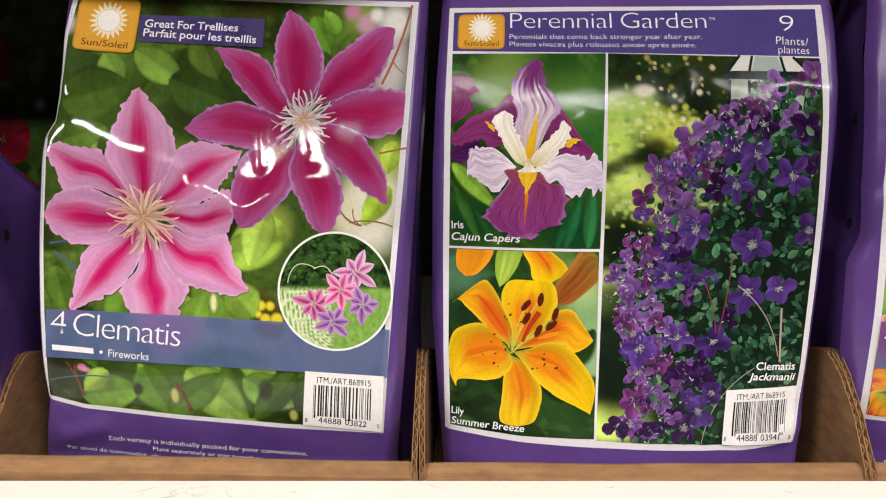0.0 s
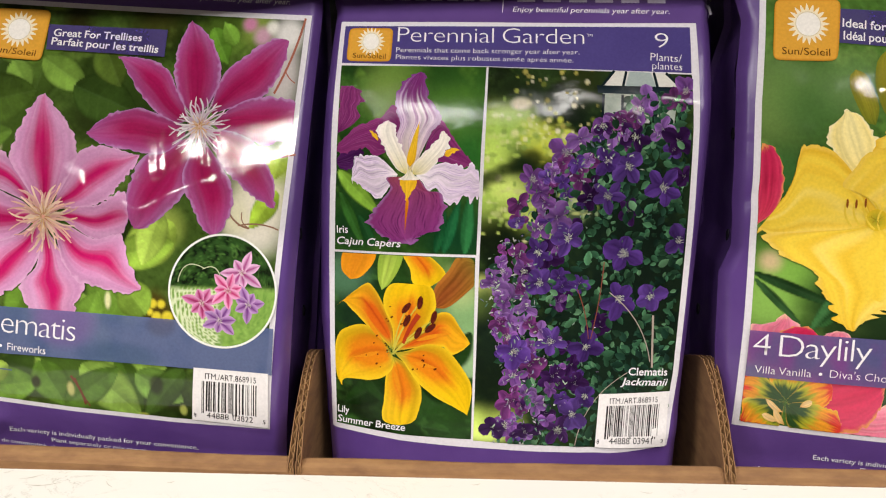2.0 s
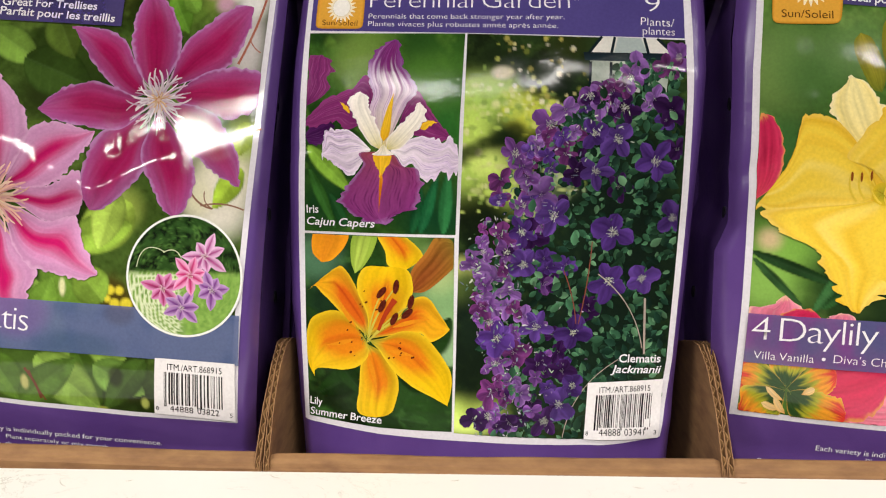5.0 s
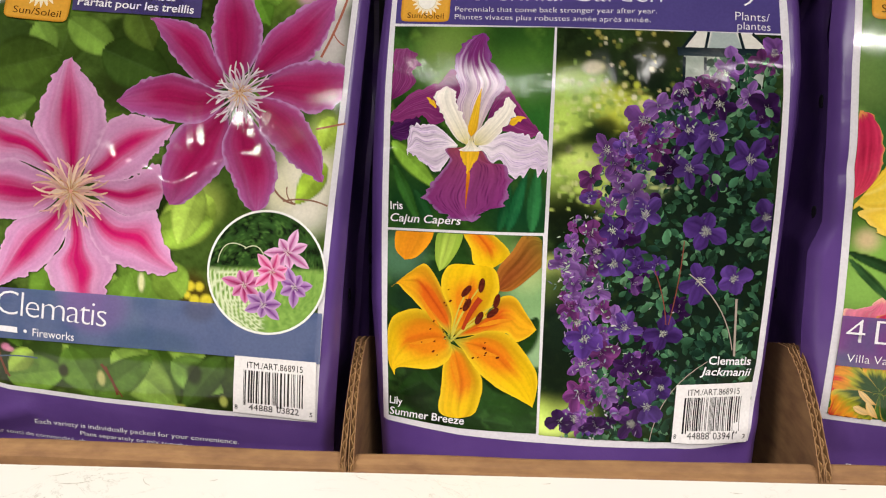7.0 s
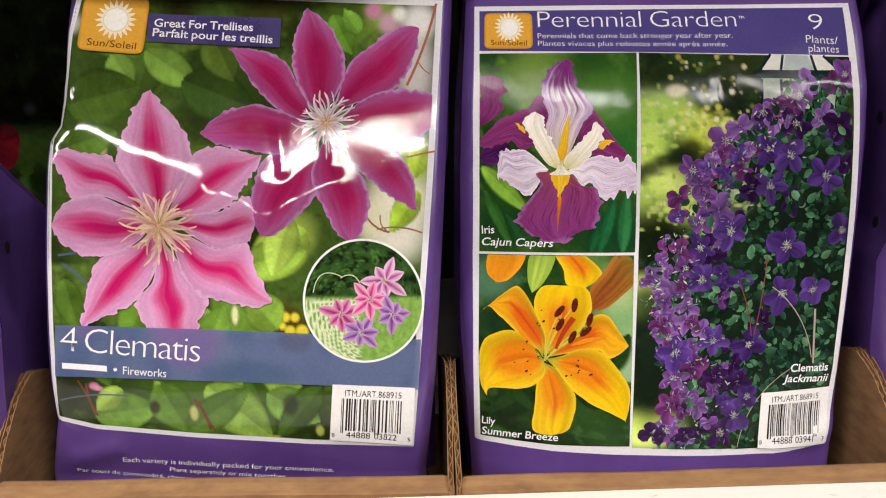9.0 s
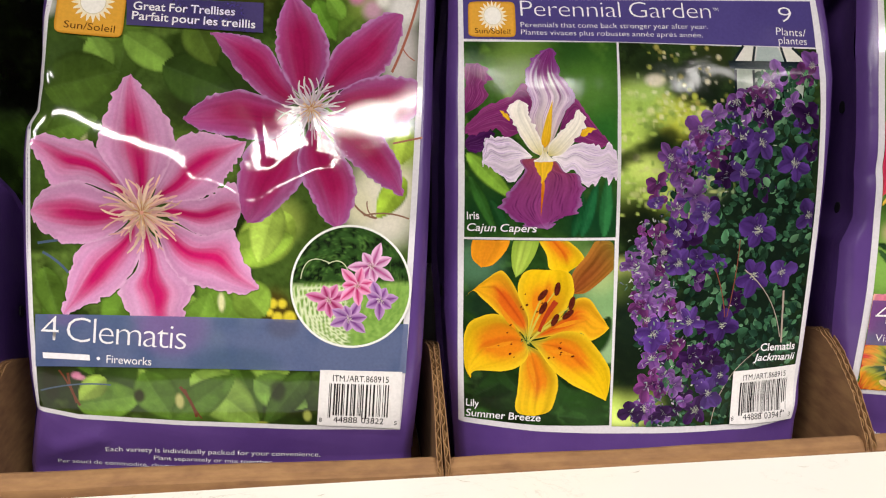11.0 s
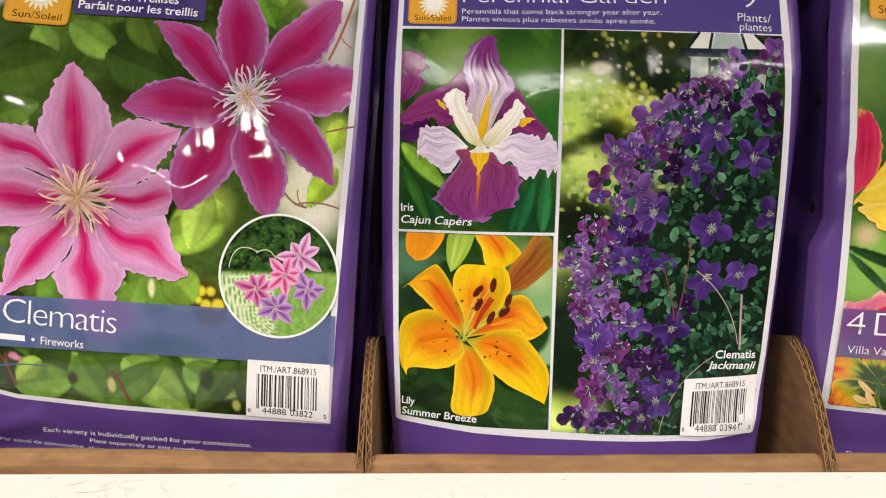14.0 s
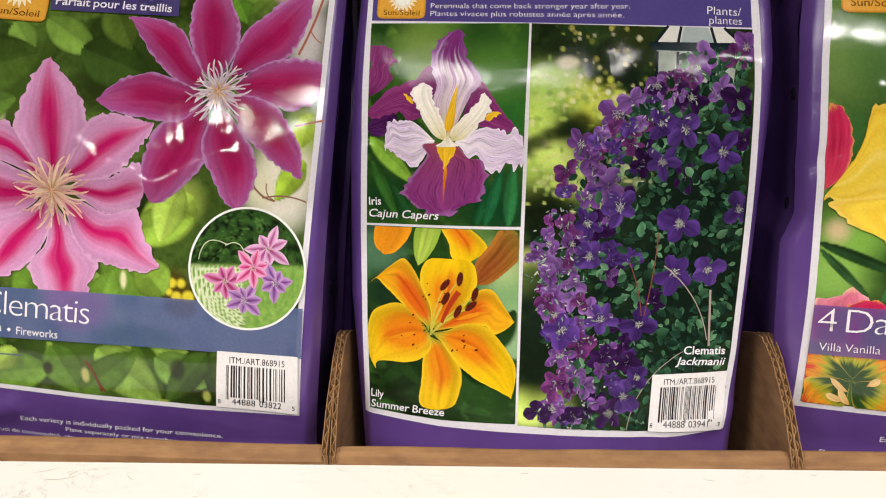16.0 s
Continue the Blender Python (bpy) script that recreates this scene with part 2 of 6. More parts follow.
def patch(left, right, top=None, bottom=None, step=1.6, inset=(0, 0, 0, 0)):
    """Places filling the outline between four edges; left and right run downwards, top and bottom to the right."""
    top = top or [left[0], right[0]]
    bottom = bottom or [left[-1], right[-1]]
    size = np.subtract(right[0], left[0]), np.subtract(left[0], left[-1])
    m, n = max(2, int(np.hypot(*size[0]) / step)), max(2, int(np.hypot(*size[1]) / step))
    s, t = np.linspace(inset[0], 1 - inset[1], m), np.linspace(inset[2], 1 - inset[3], n)
    S, T = np.meshgrid(s, t)
    S, T = S[..., None], T[..., None]
    L, Rr = along(left, t)[:, None], along(right, t)[:, None]
    Tp, Bt = along(top, s)[None], along(bottom, s)[None]
    c = [np.asarray(p, float) for p in (left[0], right[0], left[-1], right[-1])]
    P = L * (1 - S) + Rr * S + Tp * (1 - T) + Bt * T - ((c[0] * (1 - S) + c[1] * S) * (1 - T) + (c[2] * (1 - S) + c[3] * S) * T)
    return P[..., 0], P[..., 1], S[..., 0] + 0 * T[..., 0], T[..., 0] + 0 * S[..., 0]


def disc(name, bag, c, radius, lift, colour, parent, turns=48, rings=6, tilt=0.0, aspect=1.0, label=""):
    """A filled round or star shape; radius may be a function of the angle; colour may be a function of places."""
    th = np.linspace(0, 2 * np.pi, turns, endpoint=False)
    r = radius(th) if callable(radius) else np.full(turns, float(radius))
    k = np.linspace(0, 1, rings + 1)[1:]
    x, y = np.outer(k, r * np.cos(th) * aspect), np.outer(k, r * np.sin(th))
    U = np.concatenate([[c[0]], (c[0] + x * np.cos(tilt) - y * np.sin(tilt)).ravel()])
    W = np.concatenate([[c[1]], (c[1] + x * np.sin(tilt) + y * np.cos(tilt)).ravel()])
    faces = [(0, 1 + (j + 1) % turns, 1 + j)[::-1] for j in range(turns)]
    for i in range(rings - 1):
        a, b = 1 + i * turns, 1 + (i + 1) * turns
        faces += [(a + j, b + j, b + (j + 1) % turns, a + (j + 1) % turns) for j in range(turns)]
    col = colour(U, W) if callable(colour) else colour
    return ink_mesh(name, bag.place(U, W, lift), faces, col, parent, None, label)


def ring(name, bag, c, r0, r1, lift, colour, parent, a0=0.0, a1=2 * np.pi, turns=72):
    th = np.linspace(a0, a1, turns)
    U = np.stack([c[0] + r0 * np.cos(th), c[0] + r1 * np.cos(th)])
    W = np.stack([c[1] + r0 * np.sin(th), c[1] + r1 * np.sin(th)])
    return sheet(name, bag, U, W, lift, colour, parent)


def stroke_mesh(bag, lines, lift, widths):
    """Verts and faces of thin strips along lines of places."""
    V, Fc = [], []
    for pts, width in zip(lines, widths):
        pts = np.asarray(pts, float)
        d = np.gradient(pts, axis=0)
        d /= np.maximum(np.hypot(d[:, 0], d[:, 1]), 1e-6)[:, None]
        nrm = np.stack([-d[:, 1], d[:, 0]], -1) * (np.broadcast_to(width, len(pts))[:, None] / 2)
        both = np.stack([pts + nrm, pts - nrm], 1)
        start = sum(len(v) for v in V)
        Fc += grid_faces(len(pts), 2, start)
        V.append(bag.place(both[..., 0].ravel(), both[..., 1].ravel(), lift))
    return np.concatenate(V), Fc


def strokes(name, bag, lines, lift, widths, colour, parent, label=""):
    made = []
    for line, width in zip(lines, widths):
        V, Fc = stroke_mesh(bag, [line], lift, [width])
        made.append(ink_mesh(name, V, Fc, colour, parent, None, label))
    return made[0]


def bend_line(a, b, bow=0.0, n=10):
    a, b = np.asarray(a, float), np.asarray(b, float)
    t = np.linspace(0, 1, n)[:, None]
    nrm = np.array([-(b - a)[1], (b - a)[0]])
    return a + (b - a) * t + nrm * bow * 4 * t * (1 - t)


def lettering(bag, body, a, b, cap, parent, colour=None, lift=0.9, bold=0.0, slant=0.0, name="lettering", tight=1.0):
    """Printed words from a to b along the baseline, capitals cap mm high."""
    cu = bpy.data.curves.new("words", "FONT")
    cu.body, cu.resolution_u, cu.offset, cu.shear = body, 3, bold, slant
    cu.space_character, cu.space_word = tight, 0.85 * tight
    temp = new("words", cu)
    me = bpy.data.meshes.new_from_object(temp)
    bpy.data.objects.remove(temp)
    co = np.empty(len(me.vertices) * 3)
    me.vertices.foreach_get("co", co)
    co = co.reshape(-1, 3)
    faces = [tuple(p.vertices) for p in me.polygons]
    bpy.data.meshes.remove(me)
    a, b = np.asarray(a, float), np.asarray(b, float)
    d = (b - a) / np.hypot(*(b - a))
    x = (co[:, 0] - co[:, 0].min()) / np.ptp(co[:, 0]) * np.hypot(*(b - a))
    y = co[:, 1] * cap / 0.73
    U, W = a[0] + x * d[0] - y * d[1], a[1] + x * d[1] + y * d[0]
    return ink_mesh(name, bag.place(U, W, lift), faces, WHITE if colour is None else colour, parent)


def bar_text(bag, a, b, cap, parent, colour=None, lift=0.9, name="printed_bar"):
    a, b, up = np.asarray(a, float), np.asarray(b, float), np.array([0, cap])
    U, W, S, T = patch([tuple(a + up), tuple(a)], [tuple(b + up), tuple(b)], step=1.5)
    return sheet(name, bag, U, W, lift, WHITE if colour is None else colour, parent)


# ---- petals and leaves of the printed pictures ----
def petal_places(base, tip, width, bow=0.0, broad=0.55, point=1.0, foot=0.35, ruffle=0.0, crisp=4.0, seed=0, n=22, m=11):
    """Places of a petal from base to tip. broad: where it is widest; point: how sharp its tip is; foot: its width at the base."""
    base, tip = np.asarray(base, float), np.asarray(tip, float)
    s = np.linspace(0, 1, n)
    mid = bend_line(base, tip, bow, n)
    d = np.gradient(mid, axis=0)
    d /= np.hypot(d[:, 0], d[:, 1])[:, None]
    nrm = np.stack([-d[:, 1], d[:, 0]], -1)
    up = foot + (1 - foot) * np.sin(np.pi / 2 * np.clip(s / broad, 0, 1))
    t = np.clip((s - broad) / (1 - broad), 0, 1)
    down = np.clip(1 - t ** (1.7 + 0.8 * (1 - min(point, 1.0))), 0, 1) ** point
    half = width / 2 * up * down
    v = np.linspace(-1, 1, m)
    length = np.hypot(*(tip - base))
    wav = np.stack([1 + ruffle * (fractal(s * length / crisp, 0 * s + seed, seed, 3) - 0.5) * 2 * ease(0, 0.3, s), 1 + ruffle * (fractal(s * length / crisp, 0 * s + seed + 9, seed + 3, 3) - 0.5) * 2 * ease(0, 0.3, s)], -1)
    side = np.where(v[None] < 0, wav[:, :1], wav[:, 1:])
    side = 1 + (side - 1) * np.abs(v[None]) ** 3
    P = mid[:, None] + nrm[:, None] * (half[:, None] * v[None] * side)[..., None]
    S, V = np.meshgrid(s, v, indexing="ij")
    return P[..., 0], P[..., 1], S, V


def clematis_ink(edge, mid, dark, wide=0.46, rim=0.3):
    def paint(S, V, seed):
        streak = fractal(V * 9 + 40, S * 1.3, seed, 3)
        stripe = np.exp(-np.abs((V + 0.16 * (streak - 0.5)) / (wide - 0.5 * wide * S)) ** 2.6) * (1 - 0.6 * S ** 4)
        c = mix(linear(edge), linear(mid), np.clip(stripe * 1.25 * (0.6 + 0.8 * streak), 0, 1))
        c = mix(c, linear(dark), np.clip(np.exp(-(V / 0.10) ** 2) * 0.5 * (1 - S) + 0.55 * np.exp(-S * 7), 0, 1))
        veins = 0.80 + 0.2 * soft_noise(V * 16 + 5, S * 2.2, seed + 8) + 0.2 * fractal(V * 34 + 11, S * 5.0, seed + 21, 3)
        tone = 0.74 + 0.5 * fractal(V * 3.2 + 13, S * 2.2, seed + 4, 4)
        fold = 1 - 0.13 * np.exp(-((V - 0.30) / 0.16) ** 2) * (1 - S) - 0.10 * np.exp(-((V + 0.36) / 0.14) ** 2) * (1 - S)
        pale = ease(0.80, 1.0, np.abs(V)) * rim + ease(0.9, 1, S) * 0.15
        return mix(c * (veins * tone * fold)[..., None], linear("E2B4D4"), pale)
    return paint


def plain_ink(edge, mid, base, veins=0.2, count=10, edge_pale=None):
    def paint(S, V, seed):
        streak = fractal(V * count + 30, S * 1.4, seed, 3)
        c = mix(linear(mid), linear(edge), np.clip(np.abs(V) ** 1.6 + 0.5 * (streak - 0.5), 0, 1))
        c = mix(c, linear(base), np.exp(-S * 4.2))
        c = c * (1 - veins / 2 + veins * soft_noise(V * count * 1.6 + 9, S * 2.0, seed + 2))[..., None]
        c = c * (0.76 + 0.46 * fractal(V * 4.5 + 17, S * 1.7, seed + 6, 4))[..., None] * (1 - 0.16 * np.exp(-(V / 0.07) ** 2) * (1 - S))[..., None]
        if edge_pale:
            c = mix(c, linear(edge_pale), ease(0.72, 1.0, np.abs(V)) * 0.6 + ease(0.9, 1, S) * 0.4)
        return c
    return paint


def petal(bag, base, tip, width, lift, paint, parent, seed=0, clip=None, name="petal", **shape):
    U, W, S, V = petal_places(base, tip, width, seed=seed, **shape)
    if clip:
        U, W = clip(U, W)
    return sheet(name, bag, U, W, lift, paint(S, V, seed), parent)


def spline(pts, n):
    """A smooth line through a few places, n places long."""
    p = np.asarray(pts, float)
    p = np.concatenate([[2 * p[0] - p[1]], p, [2 * p[-1] - p[-2]]])
    t = np.linspace(0, 1, 10, endpoint=False)[:, None]
    run = [0.5 * (2 * p[i] + (p[i + 1] - p[i - 1]) * t + (2 * p[i - 1] - 5 * p[i] + 4 * p[i + 1] - p[i + 2]) * t * t + (3 * p[i] - 3 * p[i + 1] + p[i + 2] - p[i - 1]) * t ** 3) for i in range(1, len(p) - 2)]
    return along(np.concatenate(run + [p[-2:-1]]), np.linspace(0, 1, n))


def blade(bag, base, tip, left, right, lift, paint, parent, seed=0, clip=None, name="petal", ruffle=0.0, crisp=3.0, n=56, m=33):
    """A petal between two freely drawn edges from base to tip; ruffle: how far its rim waves, in mm."""
    L, Rr = spline([base, *left, tip], n), spline([base, *right, tip], n)
    s, v = np.linspace(0, 1, n), np.linspace(-1, 1, m)
    d = Rr - L
    d /= np.maximum(np.hypot(d[:, 0], d[:, 1]), 1.0)[:, None]
    length = np.hypot(*np.diff(L, axis=0).T).sum()
    wave = [sign * ruffle * 3 * (fractal(s * length / crisp, 0 * s + seed, seed + q, 2) - 0.5) * ease(0.3, 0.6, s) for sign, q in ((-1, 0), (1, 5))]
    k = ((v + 1) / 2)[None, :, None]
    P = L[:, None] * (1 - k) + Rr[:, None] * k
    P = P + d[:, None] * (np.where(v[None] < 0, wave[0][:, None], wave[1][:, None]) * np.abs(v[None]) ** 6)[..., None]
    S, V = np.meshgrid(s, v, indexing="ij")
    U, W = P[..., 0], P[..., 1]
    if clip:
        U, W = clip(U, W)
    return sheet(name, bag, U, W, lift, paint(S, V, seed), parent)


def veined_ink(edge, mid, base, vein, count=12, depth=0.6, pale=None):
    """Petal colours crossed by fine branching veins that run from base to rim."""
    def paint(S, V, seed):
        wob = 0.5 * (fractal(V * 6 + 3, S * 1.5, seed, 2) - 0.5)
        c = mix(linear(mid), linear(edge), np.clip(np.abs(V) ** 1.8 + 0.5 * (fractal(V * 6 + 9, S * 2, seed + 5, 3) - 0.5), 0, 1))
        c = mix(c, linear(base), np.exp(-S * 4.5))
        line = np.exp(-((((V * count * (0.55 + 0.45 * S) + wob * 2.4) % 1) - 0.5) / 0.17) ** 2)
        c = mix(c, linear(vein), depth * line * ease(0.08, 0.25, S) * ease(0.34, 0.68, fractal(V * 8, S * 3, seed + 2, 3)))
        c = c * (0.62 + 0.76 * fractal(V * 6 + 17, S * 1.8, seed + 6, 4))[..., None]
        if pale:
            c = mix(c, linear(pale), 0.65 * ease(0.86, 0.98, np.maximum(np.abs(V), S) + 0.10 * (soft_noise(S * 26, V * 26, seed) - 0.5)))
        return c
    return paint


def stamens(bag, c, reach, count, lift, colours, parent, seed=1, name="printed_flower", label=""):
    """A spray of thin curved filaments round a flower's heart."""
    rng = random.Random(seed)
    V, Fc, C = [], [], []
    for k in range(count):
        a = 2 * math.pi * (k + rng.uniform(-0.4, 0.4)) / count
        r = reach * rng.uniform(0.5, 1.0)
        p0 = (c[0] + 0.18 * r * math.cos(a), c[1] + 0.18 * r * math.sin(a))
        p1 = (c[0] + r * math.cos(a + rng.uniform(-0.15, 0.15)), c[1] + r * math.sin(a))
        v, f = stroke_mesh(bag, [bend_line(p0, p1, rng.uniform(-0.2, 0.2), 8)], lift + rng.uniform(0, 0.1), [np.array([1.0, 1.0, 1.0, 0.9, 0.85, 0.85, 0.9, 0.4]) * rng.uniform(0.9, 1.5) * reach / 24])
        start = sum(len(x) for x in V)
        Fc += [tuple(i + start for i in q) for q in f]
        V.append(v)
        tone = linear(colours[k % len(colours)]) * rng.uniform(0.75, 1.1)
        C.append(mix(tone, tone * 0.72, np.repeat(np.linspace(1, 0, 8), 2)))
    return ink_mesh(name, np.concatenate(V), Fc, np.concatenate(C), parent, None, label)


def blot(C, U, W, c, r, colour, soft=0.5, strength=1.0):
    """Lay a soft round patch of colour on a picture."""
    rx, ry = (r, r) if np.isscalar(r) else r
    d = np.hypot((U - c[0]) / rx, (W - c[1]) / ry)
    return mix(C, linear(colour) if isinstance(colour, str) else colour, strength * (1 - ease(1 - soft, 1 + soft, d)))


def leaf_blot(C, U, W, base, tip, width, colour, soft=0.18, bow=0.0, rib=0.25):
    """Lay a blurred leaf with a pale midrib on a picture."""
    base, tip = np.asarray(base, float), np.asarray(tip, float)
    length = np.hypot(*(tip - base))
    d = (tip - base) / length
    s = ((U - base[0]) * d[0] + (W - base[1]) * d[1]) / length
    v = -(U - base[0]) * d[1] + (W - base[1]) * d[0] - bow * length * 4 * s * (1 - s)
    sc = np.clip(s, 0, 1)
    half = width / 2 * np.sin(np.pi * sc ** 0.8) ** 0.75 + 1e-3
    k = (1 - ease(1 - soft, 1 + soft, np.abs(v) / half)) * (s > 0) * (s < 1)
    col = linear(colour)
    tone = (0.5 + 0.95 * fractal(U / 7, W / 7, int(width), 4)) * (1 - 0.22 * np.sign(v) * np.clip(np.abs(v) / 1.2, 0, 1))
    vein = np.exp(-(((sc * 6.5 - np.abs(v) / half * 0.9) % 1 - 0.5) / 0.09) ** 2) * (np.abs(v) < half)
    rimmed = 1 - 0.35 * ease(0.75, 1.0, np.abs(v) / half) + 0.12 * vein
    body = col * (tone * rimmed)[..., None]
    body = mix(body, col * 1.6 + 0.02, rib * np.exp(-(v / 0.45) ** 2))
    return mix(C, body, k)


def foliage_ground(U, W, seed, dark, mid, light, size=16.0):
    n = fractal(U / size, W / size, seed, 4)
    m = fractal(U / (size * 0.45) + 7, W / (size * 0.45), seed + 11, 4)
    C = mix(linear(dark), linear(mid), ease(0.32, 0.62, n))
    C = mix(C, linear(light), ease(0.55, 0.80, m) * 0.8)
    return C * (0.6 + 0.8 * fractal(U / 2.2, W / 2.2, seed + 30, 3))[..., None]


def scatter_leaves(C, U, W, rng, count, length, colours, area, soft=0.2, spread=math.pi):
    for _ in range(count):
        b = (rng.uniform(area[0], area[1]), rng.uniform(area[2], area[3]))
        a = -math.pi / 2 + rng.uniform(-spread, spread)
        r = length * rng.uniform(0.6, 1.3)
        C = leaf_blot(C, U, W, b, (b[0] + r * math.cos(a), b[1] + r * math.sin(a)), r * rng.uniform(0.4, 0.65), rng.choice(colours), soft, rng.uniform(-0.08, 0.08))
    return C


WHITE = linear("EDE9EE") 


def bag_body(bag, label, group="bags of bulbs in the trays", bottom=-162.0, top=172.0):
    """The film itself: front, two gussets with punched holes, back."""
    ob = tagged(new("plant_bag"), label, "bag", group)
    ob.location = (bag.centre / 1000, (430 + bag.shift) / 1000, (1250 + bottom) / 1000)
    bpy.context.view_layer.update()
    bag.ob = ob
    w = np.linspace(top, bottom, 130)
    s = np.linspace(0, 1, 110)
    s = 0.5 - 0.5 * np.cos(np.pi * (0.12 + 0.76 * s)) / np.cos(np.pi * 0.12)
    Wg = np.repeat(w[:, None], len(s), 1)
    L, Rr = bag.edge(w, -1)[:, None], bag.edge(w, 1)[:, None]
    U = L + (Rr - L) * s[None]
    sheet("front_film", bag, U, Wg, 0.0, (0.1, 0.05, 0.2), ob, FILM)
    thick = bag.back * (0.12 + 0.88 * ease(top - 5, top - 110, w))
    for side in (-1, 1):
        e = bag.edge(w, side)
        front = bag.place(e, w, 0.0)
        k = np.linspace(0, 1, 14)
        X = front[:, 0][:, None] - side * 0.004 * np.sin(np.pi * k)[None] * (1 + 0.5 * np.sin(w / 30)[:, None]) - side * 0.004 * k[None]
        Y = front[:, 1][:, None] + thick[:, None] / 1000 * k[None]
        Z = np.repeat(front[:, 2][:, None], 14, 1)
        X = X + 0.0025 * (fractal(Y * 40, Z * 40, 3, 3) - 0.5)
        gusset = ink_mesh("gusset", np.stack([X, Y, Z], -1), grid_faces(len(w), 14), (0.1, 0.05, 0.2), ob, FILM)
        for hw, hk in ((62, 4), (5, 4), (-45, 9)):
            i = int(np.argmin(np.abs(w - hw)))
            bm = bmesh.new()
            m = Matrix.Translation((X[i, hk] + side * 0.0006, Y[i, hk], Z[i, hk])) @ Matrix.Rotation(math.pi / 2, 4, "Y") @ Matrix.Diagonal((1.35, 1, 1, 1))
            bmesh.ops.create_cone(bm, cap_ends=True, segments=16, radius1=0.0026, radius2=0.0026, depth=0.0008, matrix=m)
            solid("punched_hole", bm, HOLE, gusset)
    back = bag.place(U, Wg, 0.0)
    back[..., 1] = (bag.place(bag.edge(w, -1), w, 0.0)[:, 1] + thick / 1000)[:, None]
    ink_mesh("back_film", back[:, ::6], grid_faces(len(w), back[:, ::6].shape[1]), (0.1, 0.05, 0.2), ob, FILM)
    return ob



# ---- cardboard trays: corrugated walls, low folded front rims, sloping side walls ----
def side_top(y):
    """Height of a side wall's cut edge over the depth, in metres."""
    return np.interp(y, [0.386, 0.391, 0.405, 0.424, 0.440, 0.452, 0.60], [1.1450, 1.151, 1.167, 1.182, 1.1890, 1.1870, 1.135])


def side_wall(x, parent, seed):
    """Two liners and the wavy core between them, seen along the cut edge."""
    y = np.linspace(0.386, 0.60, 160)
    ragged = 0.0007 * (fractal(y * 400, 0 * y + seed, seed, 3) - 0.5)
    z = side_top(y) + ragged
    wall = None
    for off, mat, wave, drop in ((-0.0012, KRAFT, 0.0, 0.0), (0.0012, KRAFT, 0.0, 0.0), (0.0, FLUTE, 0.0010, 0.0016)):
        half = 0.00022
        cx = x + off + wave * np.sin(y * 2 * np.pi / 0.0052 + seed) + 0.0006 * np.sin(y * 60 + seed)
        top = z - drop + (0.0012 * (fractal(y * 900, 0 * y, seed + 4, 3) - 0.5) if not drop else 0)
        cols = [(cx - half, top), (cx + half, top), (cx + half, 0 * y + 1.0885), (cx - half, 0 * y + 1.0885)]
        V = np.stack([np.stack([c, y, h], -1) for c, h in cols], 1)
        k = len(y)
        Fc = [(i * 4 + a, (i + 1) * 4 + a, (i + 1) * 4 + (a + 1) % 4, i * 4 + (a + 1) % 4) for i in range(k - 1) for a in range(4)]
        Fc += [(0, 1, 2, 3), tuple((k - 1) * 4 + a for a in (3, 2, 1, 0))]
        me = bpy.data.meshes.new("side_wall")
        me.from_pydata(V.reshape(-1, 3).tolist(), [], Fc)
        me.materials.append(mat)
        ob = new("side_wall" if wall is None else ("inner_liner" if not wave else "corrugated_core"), me)
        hang(ob, parent if wall is None else wall)
        wall = wall or ob
    return wall


def front_wall(x0, x1, rim, parent, seed):
    """The folded front: a rolled rim, with a crease along it."""
    x = np.linspace(x0, x1, 90)
    slope = (rim[1] - rim[0]) * (x - x0) / (x1 - x0)
    rim = rim[0]
    prof = [(0.3862, 1.0885), (0.3862, 1.1400), (0.3864, rim - 0.0058), (0.3874, rim - 0.0050), (0.3884, rim - 0.0030), (0.3900, rim - 0.0010), (0.3925, rim), (0.3945, rim - 0.0004), (0.3958, rim - 0.002), (0.3960, 1.0885)]
    V = np.empty((90, len(prof), 3))
    for j, (py, pz) in enumerate(prof):
        loose = 1.0 if 1 < j < 9 else 0.0
        V[:, j, 0] = x
        V[:, j, 1] = py + loose * 0.0009 * (fractal(x * 22, 0 * x + seed, seed, 3) - 0.5)
        V[:, j, 2] = pz + loose * (slope + 0.0016 * (fractal(x * 14, 0 * x + seed, seed + 2, 3) - 0.5) + (0.0008 * (fractal(x * 90, 0 * x, seed + 5, 3) - 0.5) if j == 3 else 0))
        if j in (5, 6, 7):
            V[:, j, 2] -= 0.0025 * (ease(x0 + 0.004, x0, x) + ease(x1 - 0.004, x1, x))
    me = bpy.data.meshes.new("front_wall")
    me.from_pydata(V.reshape(-1, 3).tolist(), [], grid_faces(90, len(prof)) + [tuple(range(len(prof)))[::-1], tuple(89 * len(prof) + j for j in range(len(prof)))])
    me.materials.append(KRAFT)
    ob = new("front_wall", me)
    hang(ob, parent)
    return ob


